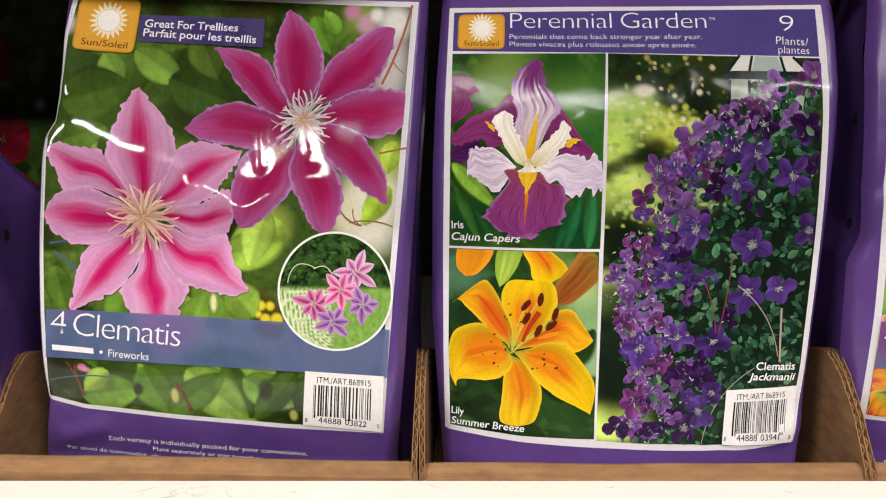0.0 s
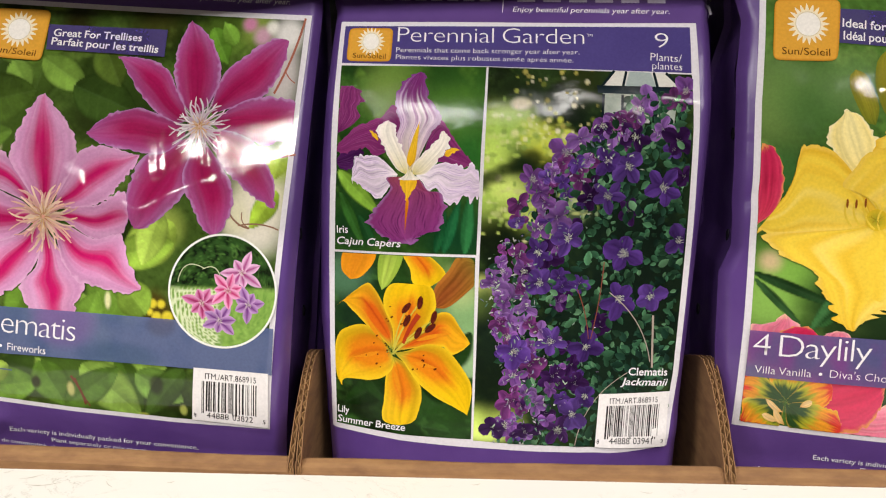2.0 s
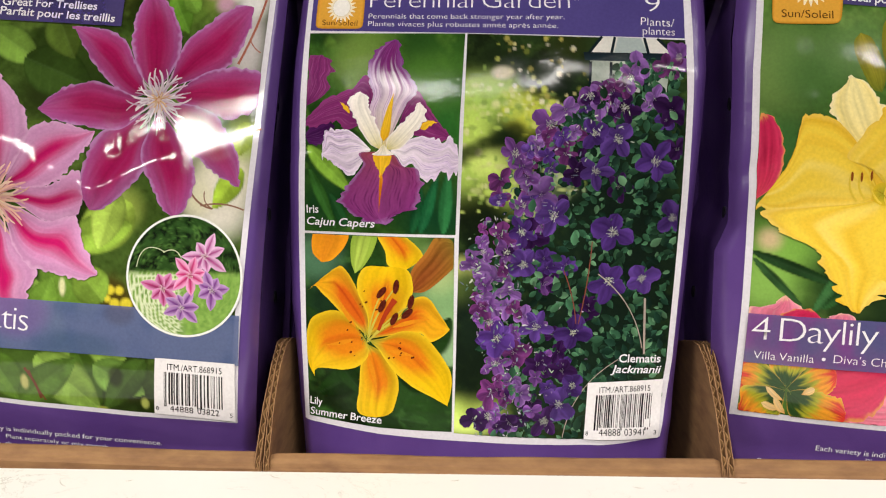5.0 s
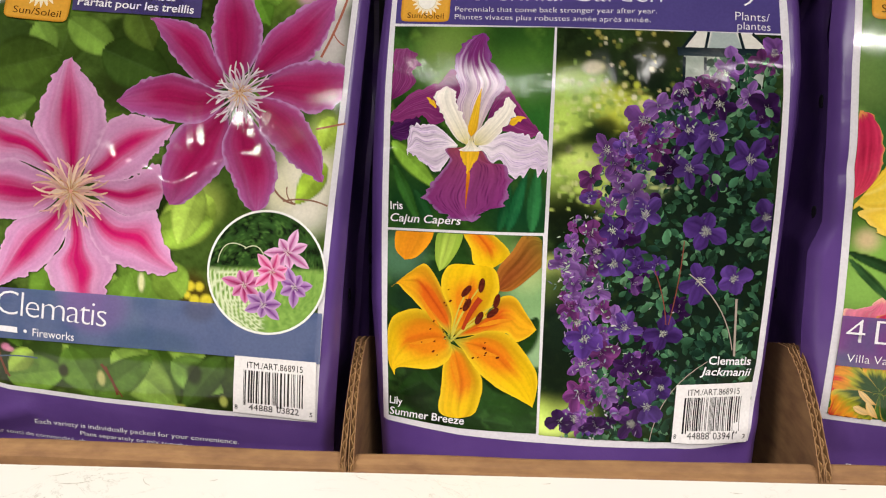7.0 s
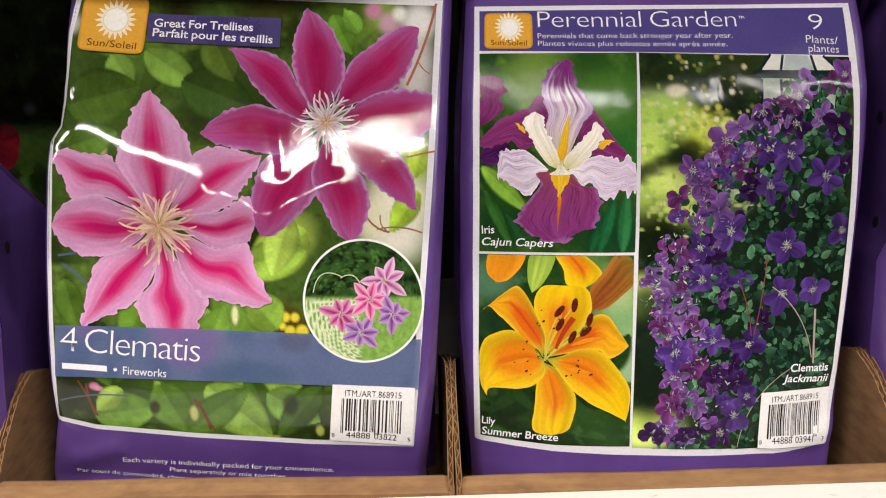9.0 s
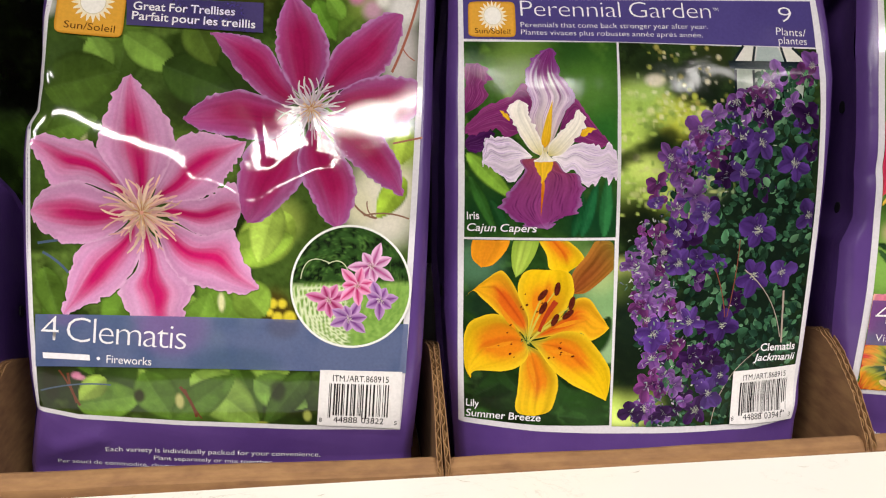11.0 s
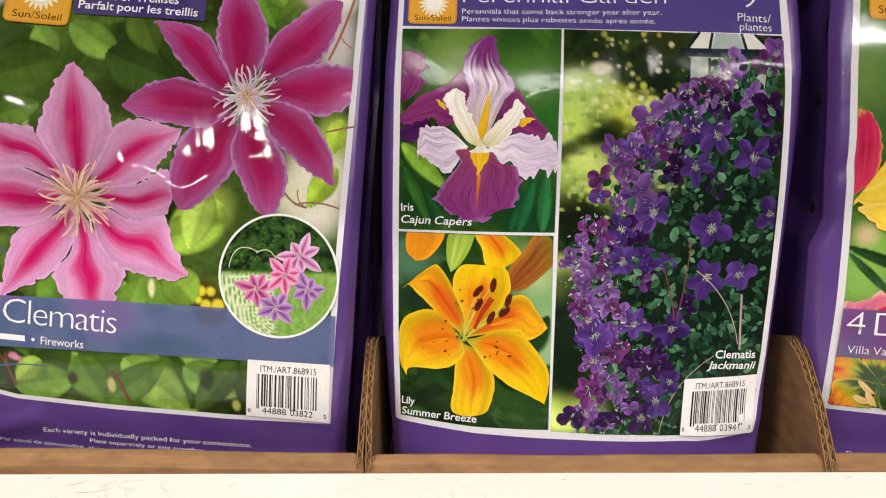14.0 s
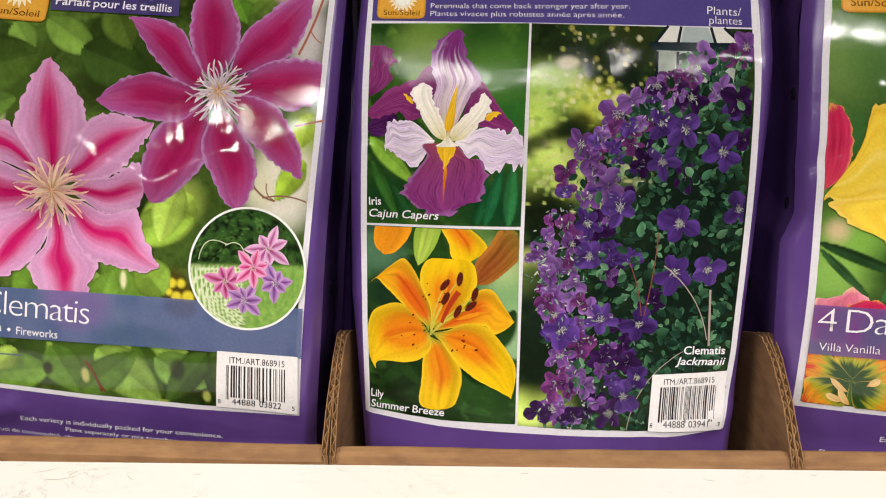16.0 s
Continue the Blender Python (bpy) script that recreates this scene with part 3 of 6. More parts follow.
TRAY_EDGE = -0.0255
for k, rim in ((-2, (1.1515, 1.1515)), (-1, (1.1518, 1.1470)), (0, (1.1464, 1.1466)), (1, (1.1463, 1.1463))):
    x0, x1 = TRAY_EDGE + 0.226 * k + 0.0003, TRAY_EDGE + 0.226 * (k + 1) - 0.0003
    tray = tagged(new("cardboard_tray"), "brown corrugated cardboard display tray with cut-down front on the shelf", "tray", "trays along the shelf")
    tray.location = ((x0 + x1) / 2, 0.49, DECK)
    box_thing("tray_floor", (x0 + 0.003, 0.388, DECK + 0.0002), (x1 - 0.003, 0.598, DECK + 0.0034), KRAFT, tray)
    front_wall(x0, x1, rim, tray, 3 + k)
    side_wall(x0 + 0.0015, tray, 11 + k)
    side_wall(x1 - 0.0015, tray, 21 + k)
    box_thing("back_wall", (x0 + 0.006, 0.594, DECK + 0.0036), (x1 - 0.006, 0.598, 1.132), KRAFT, tray)


# ---- pieces of print that the bags share ----
def sun_badge(bag, tl, tr, br, bl, parent, lift=1.0, words=None):
    U, W, S, T = patch([tl, bl], [tr, br], step=1.3)
    # rounded corners
    cu, cw = U.mean(), W.mean()
    k = np.clip((np.abs(S - 0.5) * 2) ** 8 * (np.abs(T - 0.5) * 2) ** 8, 0, 1) * 0.07
    U, W = U + (cu - U) * k, W + (cw - W) * k
    tone = 0.94 + 0.10 * fractal(U / 12, W / 12, 4, 3)
    edge = np.maximum(np.abs(S - 0.5), np.abs(T - 0.5)) * 2
    col = mix(linear("DDA23C")[None, None] * tone[..., None], linear("B97B1C"), ease(0.93, 0.96, edge) * 0.8)
    badge = sheet("sun_badge", bag, U, W, lift, col, parent, None, "orange sun badge")
    at = lambda s, t: tuple(np.add(np.multiply(np.add(np.multiply(tl, 1 - s), np.multiply(tr, s)), 1 - t), np.multiply(np.add(np.multiply(bl, 1 - s), np.multiply(br, s)), t)))
    c = at(0.52, 0.41)
    size = np.hypot(*np.subtract(tr, tl))
    disc("sun_burst", bag, c, lambda a: size * (0.20 + 0.125 * np.abs(((a * 20 / (2 * np.pi)) % 1) * 2 - 1)), lift + 0.25, linear("F2E3C4"), badge, turns=132, rings=2)
    disc("sun_disc", bag, c, size * 0.185, lift + 0.45, linear("F4EEE6"), badge, turns=40, rings=3)
    ring("sun_outline", bag, c, size * 0.180, size * 0.192, lift + 0.5, linear("D9C9A8"), badge)
    lettering(bag, "Sun/Soleil", at(0.14, 0.90), at(0.88, 0.92), size * 0.115, badge, linear("5A3A10"), lift + 0.5)
    return badge


def bar_code(bag, tl, tr, br, bl, digits, parent, lift=1.2, seed=3, lead="8", tail="5"):
    U, W, S, T = patch([tl, bl], [tr, br], step=2.0)
    label = sheet("barcode_label", bag, U, W, lift, linear("E9E4E4"), parent, None, "white barcode label")
    P = lambda s, t: np.add(np.multiply(np.add(np.multiply(tl, 1 - s), np.multiply(tr, s)), 1 - t), np.multiply(np.add(np.multiply(bl, 1 - s), np.multiply(br, s)), t))
    rng = random.Random(seed)
    lines, widths, s = [], [], 0.12
    unit = np.hypot(*np.subtract(tr, tl)) * 0.0078
    n = 0
    while s < 0.87:
        w = rng.choice((1, 1, 2, 2, 3))
        s += w * 0.0039
        low = 0.845 if n in (0, 1, 14, 15, 28, 29) else 0.80
        lines.append([P(s, 0.23), P(s, 0.42), P(s, 0.62), P(s, low)])
        widths.append(w * unit)
        s += w * 0.0039 + rng.choice((1, 1, 2, 3)) * 0.0082
        n += 1
    dark = linear("1B171C")
    strokes("bar", bag, lines, lift + 0.3, widths, dark, label)
    size = np.hypot(*np.subtract(tr, tl))
    lettering(bag, "ITM./ART.868915", P(0.16, 0.19), P(0.84, 0.19), size * 0.085, label, dark, lift + 0.35)
    lettering(bag, digits[0], P(0.19, 0.93), P(0.48, 0.93), size * 0.088, label, dark, lift + 0.35)
    lettering(bag, digits[1], P(0.53, 0.93), P(0.80, 0.93), size * 0.088, label, dark, lift + 0.35)
    lettering(bag, lead, P(0.02, 0.93), P(0.055, 0.93), size * 0.06, label, dark, lift + 0.35)
    lettering(bag, tail, P(0.93, 0.93), P(0.965, 0.93), size * 0.06, label, dark, lift + 0.35)
    return label


def footer(bag, a, b, c, d, e, f, parent):
    lettering(bag, "Each variety is individually packed for your convenience.", (a[0], a[1] + 1.2), (b[0], b[1] + 1.2), 3.1, parent, lift=1.8)
    lettering(bag, "Plant separately or mix together.", c, d, 2.8, parent, lift=1.8)
    lettering(bag, "Par souci de commodité, chaque variété", e, f, 2.8, parent, lift=1.8)


def band(bag, tl, tr, br, bl, parent, one, two, lift=0.9, name="title_band", glimmer=()):
    """A band printed over the picture; the picture glimmers through it a little."""
    U, W, S, T = patch([tl, bl], [tr, br], step=1.5)
    C = mix(linear(one), linear(two), ease(0.2, 0.7, fractal(U / 14, W / 18, 8, 3)))
    for c, r, tone, k in glimmer:
        C = blot(C, U, W, c, r, tone, 0.35, k)
    return sheet(name, bag, U, W, lift, C, parent, INK_BAND)


def brand_bars(bag, a, b, count, parent):
    """A brand's word as a row of plain blocks."""
    a, b = np.asarray(a, float), np.asarray(b, float)
    for k in range(count):
        p, q = a + (b - a) * (k + 0.12) / count, a + (b - a) * (k + 0.80) / count
        bar_text(bag, p, q, 8.5, parent, linear("C9BFD6"), 0.9, "brand_bar")


# ================= bag of clematis =================
clematis_bag = Bag(-130.0, (-1.55, -1.35, 29.14, -4.45, 1.97, 15.45, -5.74, -4.55),
    [(-90.5, 132.9), (-91.6, 114.7), (-91.3, 93.7), (-93.2, 68.7), (-98.4, 60.1), (-99.4, 44.2), (-100.4, -14.0), (-101.8, -57.1), (-101.6, -81.3), (-111.2, -115.0)],
    [(109.9, 129.5), (103.3, 33.9), (96.4, -59.2), (90.5, -115.1)], creases=CREASES_ONE)
bag = clematis_bag
ob = bag_body(bag, "purple film bag of clematis roots with large pink flower picture")
OUT_L = [(-84.2, 139.5), (-89.3, 114.7), (-90.9, 87.8), (-92.6, 68.7), (-96.3, 63.0), (-96.6, 44.1), (-97.1, -14.1), (-97.9, -44.4), (-100.1, -78.5)]
OUT_R = [(105.0, 128.4), (97.6, 42.3), (84.2, -98.2)]
OUT_B = [(-100.1, -78.5), (-79.2, -84.5), (-28.9, -90.3), (29.3, -95.2), (84.2, -98.2)]
U, W, S, T = patch(OUT_L, OUT_R, None, OUT_B, 2.0)
frame_print = sheet("white_border", bag, U, W, 0.3, linear("DDD8DE"), ob, None, "white printed border")
U, W, S, T = patch(OUT_L, OUT_R, None, OUT_B, 0.85, (0.014, 0.016, 0.013, 0.012))
C = foliage_ground(U, W, 21, "22300F", "3E5420", "5C7430", 24)
rng = random.Random(5)
lo, hi = (U.min(), W.min()), (U.max(), W.max())
for p, r, tone, k in (((-34.3, 124.9), (9, 12), "241C0A", 0.9), ((6.7, 119.7), 12, "2A3412", 0.8), ((-64.9, 58.1), 16, "4A6220", 0.7), ((-75.9, 84.6), 22, "33481A", 0.8), ((-6.6, 80.5), 20, "2C3E16", 0.8), ((12.7, 125.7), 12, "3A3A14", 0.7), ((-21.4, 70.4), 10, "242C10", 0.8), ((-87.9, -57.1), 16, "28301A", 0.8), ((-47.8, -57.1), 18, "3A5220", 0.7), ((9.2, -76.1), 22, "1E2A10", 0.8), ((-21.7, -76.4), 20, "4A6626", 0.7)):
    C = blot(C, U, W, p, r, tone, 0.8, k)
C = scatter_leaves(C, U, W, rng, 12, 40, ("4A6222", "5A742C", "3E541E", "34481A"), (lo[0], hi[0], 20, hi[1]), 0.22)
C = scatter_leaves(C, U, W, rng, 9, 38, ("56762A", "6A8A34", "46641F", "7C9A40"), (lo[0], hi[0], lo[1], -20), 0.20)
# light between the leaves, mostly towards one side
for p, r, tone, k in (((89.4, 97.2), (9, 22), "CFC6C4", 0.85), ((73.4, 121.5), 9, "8CA048", 0.7), ((68.6, 124.0), 4, "C87CA4", 0.9), ((76.6, 117.2), 5, "D09AB8", 0.8), ((92.9, 118.0), 8, "E6E2DE", 0.9), ((82.2, 121.9), 3.5, "EAE6DE", 0.9), ((80.8, 30.8), 15, "EDE6C4", 0.9), ((77.9, 16.6), 15, "EAE2D2", 0.9), ((65.8, 19.4), 9, "E2DCB8", 0.8), ((89.8, 48.0), 9, "A8C050", 0.8), ((26.5, 13.6), 10, "A8BC54", 0.7), ((-87.9, 120.2), 5, "D8D4D0", 0.7), ((-69.4, 59.7), (2.0, 5.5), "D4D49A", 0.9), ((-17.5, 82.2), (2.5, 1.4), "A8B840", 0.8), ((-8.0, 77.6), (4, 2), "9CB038", 0.7), ((19.4, 22.6), 7, "C4D280", 0.6)):
    C = blot(C, U, W, p, r, tone, 0.6, k)
for p, r in (((21.0, -28.3), 8), ((25.8, -32.8), 7)):
    C = blot(C, U, W, p, r, "4A3A14", 0.6, 0.8)
for p, r in (((21.0, -27.2), 2.4), ((25.9, -27.4), 2.2), ((23.3, -34.2), 2.6), ((29.4, -34.5), 3.2), ((19.4, -31.6), 1.8)):
    C = blot(C, U, W, p, r, "DDCB3A", 0.3, 0.95)
# the leaves that stand out
for a, b, width, tone in (((-67.4, 103.9), (-57.2, 86.6), 15, "6E8E3A"), ((-51.1, 105.2), (-23.3, 86.7), 17, "6C8C38"), ((-31.8, 89.8), (6.0, 74.4), 26, "33491A"), ((-87.6, 78.9), (-52.8, 87.2), 30, "42591F"), ((-85.5, 58.5), (-62.5, 65.3), 16, "56742A"), ((-18.0, 113.9), (-5.6, 89.4), 20, "4A5E22"), ((46.4, 122.0), (56.6, 102.1), 14, "5F8A2C"), ((61.0, 112.6), (52.7, 125.0), 10, "6E9636"),
        ((32.5, 15.0), (2.5, -6.4), 26, "9CB848"), ((1.0, -2.1), (32.7, 5.0), 20, "8AAA3E"), ((23.6, 22.4), (14.6, -6.4), 18, "A6C252"), ((-12.7, -9.3), (14.1, -41.7), 28, "5E7E2C"), ((-19.5, -44.8), (-9.7, -20.9), 18, "6C9034"), ((-48.9, -14.8), (-60.3, -38.6), 18, "5C7E2A"), ((-89.2, -5.4), (-82.7, -32.3), 14, "4E6A24"), ((17.3, -32.8), (2.5, -15.1), 20, "7C9C3A"),
        ((-78.7, -76.9), (-46.2, -72.6), 22, "6A9034"), ((-45.0, -60.3), (-32.2, -86.6), 22, "55762A"), ((-20.5, -61.7), (11.0, -91.2), 26, "7E9E44"), ((-32.2, -86.6), (0.9, -63.3), 18, "4C6A26"), ((9.9, -66.4), (36.5, -82.3), 20, "66883A"), ((37.5, -63.0), (14.1, -91.2), 16, "3E5820"), ((-63.7, -61.9), (-77.5, -73.5), 12, "86A040"),
        ((89.8, 33.7), (74.9, 13.7), 13, "9CBA3C"), ((92.8, 56.5), (86.8, 39.4), 12, "A6C044")):
    C = leaf_blot(C, U, W, a, b, width, tone, 0.08)
for p, r, tone, k in (((-77.4, -60.3), (2.4, 1.8), "D080A0", 0.9), ((-75.4, -61.6), (2.2, 1.2), "D890A8", 0.8), ((-47.7, -72.6), (2.6, 3.6), "241A0C", 0.9), ((-90.3, -63.6), (4, 9), "242414", 0.7), ((-28.0, -76.4), (2, 4), "D0C880", 0.7), ((-4.3, -25.7), (1.6, 4.5), "E0DCA8", 0.9), ((36.1, -87.4), (2, 3), "B8C060", 0.7), ((12.6, -91.2), (3, 1.5), "A8B04C", 0.7), ((21.7, -72.7), (4, 6), "1C200C", 0.8)):
    C = blot(C, U, W, p, r, tone, 0.35, k)
picture = sheet("garden_picture", bag, U, W, 0.5, C, ob, None, "printed picture of blurred green leaves")
strokes("printed_twig", bag, [bend_line((101.6, 126.8), (85.2, 85.5), 0.03), bend_line((99.4, 53.1), (84.3, 50.2)), bend_line((90.9, 98.7), (97.2, 91.2), -0.1)], 0.62, [1.3, 0.9, 0.6], linear("A0604E"), picture)
strokes("printed_twig", bag, [bend_line((-85.4, -57.1), (-79.1, -75.5), 0.05), bend_line((-81.3, -58.7), (-77.4, -76.9), -0.06), bend_line((-27.2, -68.5), (-20.2, -85.8), 0.06), bend_line((-24.8, -69.8), (-17.8, -86.8), -0.03)], 0.66, [0.9, 1.2, 1.5, 0.8], linear("6A3A26"), picture)
strokes("printed_twig", bag, [bend_line((-95.5, -67.6), (-61.0, -66.1), 0.05), bend_line((-91.2, 6.3), (-79.4, 7.5)), bend_line((-89.1, 1.9), (-77.4, -8.6), 0.05)], 0.66, [0.8, 1.2, 1.2], linear("4A5A70"), picture)
strokes("printed_twig", bag, [bend_line((62.8, 22.2), (74.9, 13.7), -0.12), bend_line((68.3, 15.1), (91.3, 13.3), 0.08), bend_line((74.9, 13.7), (70.3, 22.2), 0.2)], 0.62, [1.0, 0.8, 0.6], linear("8F6A56"), picture)


def striped_ink(edge, mid, dark, wide, rim, pale="E2B4D4"):
    """A feathered dark bar along each petal, paler towards the rim, with fine veins."""
    def paint(S, V, seed):
        streak = fractal(V * 8 + 40, S * 1.1, seed, 3)
        d = np.abs(V + 0.06 * np.sin(S * 5 + seed)) + 0.30 * (streak - 0.5)
        bar = (1 - ease(0.0, wide * 1.7, d)) * (1 - 0.6 * ease(0.55, 1.0, S))
        c = mix(linear(edge), linear(mid), np.clip(bar * 1.05, 0, 1))
        c = mix(c, linear(pale), 0.35 * ease(0.4, 0.9, fractal(V * 4 + 8, S * 3.0, seed + 12, 3)) * (1 - bar))
        c = mix(c, linear(dark), np.clip(0.30 * np.exp(-(V / 0.04) ** 2) * (1 - S) + 0.7 * np.exp(-S * 6), 0, 1))
        veins = 0.87 + 0.10 * soft_noise(V * 15 + 5, S * 0.8, seed + 8) + 0.16 * fractal(V * 9 + 11, S * 9.0, seed + 21, 3)
        tone = 0.80 + 0.40 * fractal(V * 2.2 + 13, S * 2.6, seed + 4, 4)
        roll = 1 - 0.20 * ease(0.35, 1.0, V * (1 if seed % 2 else -1)) * (1 - 0.5 * S)
        hem = ease(0.84, 0.99, np.abs(V) + 0.12 * (soft_noise(S * 30, V * 0 + seed, seed) - 0.5)) * rim
        return mix(c * (veins * tone * roll)[..., None], linear(pale), hem)
    return paint


NOTE_A = striped_ink("D092BE", "BC1862", "7A1038", 0.42, 0.5)
NOTE_B = striped_ink("A85C9C", "9C1852", "64082E", 0.95, 0.55, "C096C6")


def inside():
    """Petals end at the picture's edge."""
    wr = [(p[1], p[0] - 2.6) for p in sorted(OUT_R, key=lambda q: q[1])]
    wl = [(p[1], p[0] + 2.9) for p in sorted(OUT_L, key=lambda q: q[1])]

    def cut(U, W):
        U = np.minimum(U, np.interp(W, [q[0] for q in wr], [q[1] for q in wr]))
        return np.maximum(U, np.interp(W, [q[0] for q in wl], [q[1] for q in wl])), W
    return cut


def flower(bag, c, petals, lift, paint, parent, seed, reach, filaments, heart, label, ruffle):
    top = lift + 0.14 * len(petals)
    head = stamens(bag, c, reach, 70, top + 0.15, filaments, parent, seed, "printed_flower", label)
    for k, (base, tip, left, right) in enumerate(petals):
        blade(bag, base, tip, left, right, lift + 0.13 * k, paint, head, seed * 10 + k, inside(), ruffle=ruffle, crisp=2.2, n=72, m=49)
    disc("flower_heart", bag, c, lambda a: reach * 0.34 * (1 + 0.12 * np.sin(a * 13)), top + 0.10, heart, head, 52, 4)
    stamens(bag, c, reach * 0.42, 30, top + 0.3, ("D8A878", "E6C79A", "C88F68"), head, seed + 3, "flower_heart")
    return head


flower(bag, (43.0, 67.4), (
    ((37.2, 71.2), (-8.5, 106.1), [(29.2, 69.2), (18.9, 73.7), (8.1, 83.3), (0.4, 93.3), (-5.5, 102.4)], [(33.9, 77.1), (27.2, 89.0), (22.0, 98.1), (13.0, 103.0), (2.4, 105.6)]),
    ((49.6, 74.0), (92.3, 114.4), [(49.9, 82.9), (56.0, 97.6), (67.4, 106.5), (78.3, 113.5), (87.6, 116.0)], [(58.8, 76.9), (69.5, 80.3), (79.7, 84.7), (86.7, 93.7), (90.9, 103.4)]),
    ((49.7, 69.7), (103.2, 73.7), [(55.8, 74.0), (62.5, 78.6), (71.1, 82.4), (82.5, 83.5), (96.3, 81.6)], [(56.0, 65.2), (62.8, 64.1), (69.9, 61.4), (80.0, 57.9), (91.2, 60.0), (97.0, 64.0)]),
    ((36.0, 61.0), (9.7, 12.6), [(23.9, 55.3), (13.2, 51.6), (7.3, 42.5), (5.2, 31.9), (6.2, 20.5)], [(38.4, 51.4), (38.7, 39.5), (38.1, 32.4), (31.9, 25.7), (23.5, 18.0), (16.1, 13.5)]),
    ((35.8, 65.9), (-21.8, 63.1), [(27.9, 70.1), (15.7, 74.9), (4.0, 77.4), (-10.3, 73.2), (-17.9, 68.0)], [(32.9, 59.5), (24.0, 52.9), (13.8, 52.4), (0.9, 54.6), (-13.6, 58.3)]),
    ((39.7, 72.6), (33.1, 126.3), [(32.6, 79.5), (26.7, 91.4), (25.3, 102.0), (27.0, 113.2), (29.9, 120.2)], [(47.8, 79.9), (53.1, 92.6), (52.1, 103.1), (48.3, 112.2), (41.0, 120.3)]),
    ((46.8, 63.9), (88.7, 24.3), [(53.1, 54.8), (55.4, 48.5), (63.1, 40.7), (74.5, 31.4), (83.0, 26.9)], [(56.0, 65.5), (64.6, 64.0), (74.2, 59.7), (82.8, 48.8), (88.0, 36.8)]),
    ((43.8, 62.4), (55.0, 8.8), [(39.0, 52.5), (35.4, 42.8), (37.7, 33.9), (42.8, 23.0), (48.3, 13.3)], [(51.9, 53.1), (58.8, 44.4), (64.1, 35.0), (64.6, 25.1), (61.0, 14.8)])),
    0.8, NOTE_B, ob, 2, 18.5, ("D8C6CE", "E6DADF", "C9A9BC"), linear("C9A590"), "printed deep magenta clematis flower with pale stamens", 0.8)
flower(bag, (-41.7, 18.8), (
    ((-37.2, 24.2), (9.9, 51.9), [(-32.7, 34.4), (-28.4, 43.9), (-24.8, 52.8), (-13.8, 56.9), (0.7, 53.5)], [(-28.1, 23.8), (-20.5, 23.2), (-9.0, 26.6), (-0.6, 33.5), (5.5, 43.6)]),
    ((-34.1, 19.3), (7.5, 19.9), [(-26.6, 23.8), (-11.9, 25.4), (-0.5, 31.2), (5.4, 29.7)], [(-24.4, 13.3), (-12.2, 6.6), (-0.9, 7.1), (3.9, 11.1)]),
    ((-46.3, 24.3), (-94.4, 55.1), [(-50.0, 31.6), (-52.8, 39.9), (-63.7, 52.0), (-76.7, 56.3), (-86.7, 57.7)], [(-54.8, 28.2), (-69.3, 34.0), (-83.2, 33.7), (-89.6, 44.0), (-92.9, 51.3)]),
    ((-41.6, 14.1), (-31.2, -46.6), [(-43.2, 2.6), (-45.0, -8.4), (-53.9, -18.3), (-48.2, -32.6), (-40.2, -42.3)], [(-32.7, 2.5), (-27.8, -7.7), (-17.6, -17.7), (-22.0, -27.4), (-23.8, -37.3)]),
    ((-36.5, 15.5), (14.5, -19.8), [(-32.4, 2.5), (-29.0, -6.8), (-20.6, -15.9), (-6.7, -19.5), (7.5, -21.6)], [(-26.5, 13.4), (-12.2, 6.9), (2.7, 9.1), (7.6, -4.7), (12.8, -14.3)]),
    ((-46.1, 15.6), (-80.7, -28.7), [(-54.7, 9.4), (-70.8, 4.1), (-75.6, -3.9), (-78.4, -16.2)], [(-41.2, 8.4), (-43.5, -2.9), (-50.4, -14.2), (-63.4, -22.4)]),
    ((-46.8, 18.5), (-94.2, 21.5), [(-51.7, 25.6), (-60.8, 30.0), (-72.0, 34.9), (-81.7, 33.6), (-89.2, 30.0)], [(-49.7, 13.7), (-56.2, 9.1), (-68.7, 4.7), (-81.2, 7.0), (-90.0, 13.3)]),
    ((-42.7, 24.3), (-47.2, 85.6), [(-48.8, 30.2), (-55.8, 39.9), (-61.9, 49.4), (-60.9, 60.4), (-58.4, 68.4), (-52.9, 81.5)], [(-33.6, 31.5), (-27.7, 43.0), (-25.1, 53.0), (-29.8, 64.7), (-37.7, 74.2), (-43.9, 81.4)])),
    2.1, NOTE_A, ob, 1, 21, ("E8B7A2", "F0CDB4", "DDA6A0"), linear("D99A86"), "printed pink clematis flower with dark stripes on its petals", 1.3)

title = band(bag, (-93.6, -27.9), (89.4, -38.9), (87.6, -65.0), (-95.9, -54.2), ob, "56658F", "667198", 4.0, glimmer=(((-28.4, -37.2), (17, 14), "7E64A0", 0.7), ((-79.6, -29.3), (8, 5), "8068A4", 0.5), ((26.2, -38.7), (8, 6), "5A5A74", 0.6), ((1.2, -57.0), (22, 8), "465C80", 0.6)))
lettering(bag, "4 Clematis", (-92.1, -40.8), (-22.8, -48.8), 13.4, title, lift=5.2, bold=-0.015, tight=0.88)
bar_text(bag, (-91.8, -50.1), (-69.6, -52.4), 3.0, title, lift=5.2)
disc("bullet", bag, (-65.5, -51.5), 0.9, 5.2, WHITE, title, 16, 2)
lettering(bag, "Fireworks", (-61.8, -54.0), (-40.1, -56.2), 4.4, title, lift=5.2)
strip = band(bag, (-50.0, 124.0), (19.3, 120.7), (18.8, 105.4), (-49.9, 109.7), ob, "453A74", "52477C", 4.0, "slogan_band")
lettering(bag, "Great For Trellises", (-46.8, 117.3), (4.5, 114.1), 4.3, strip, lift=5.2, bold=0.012)
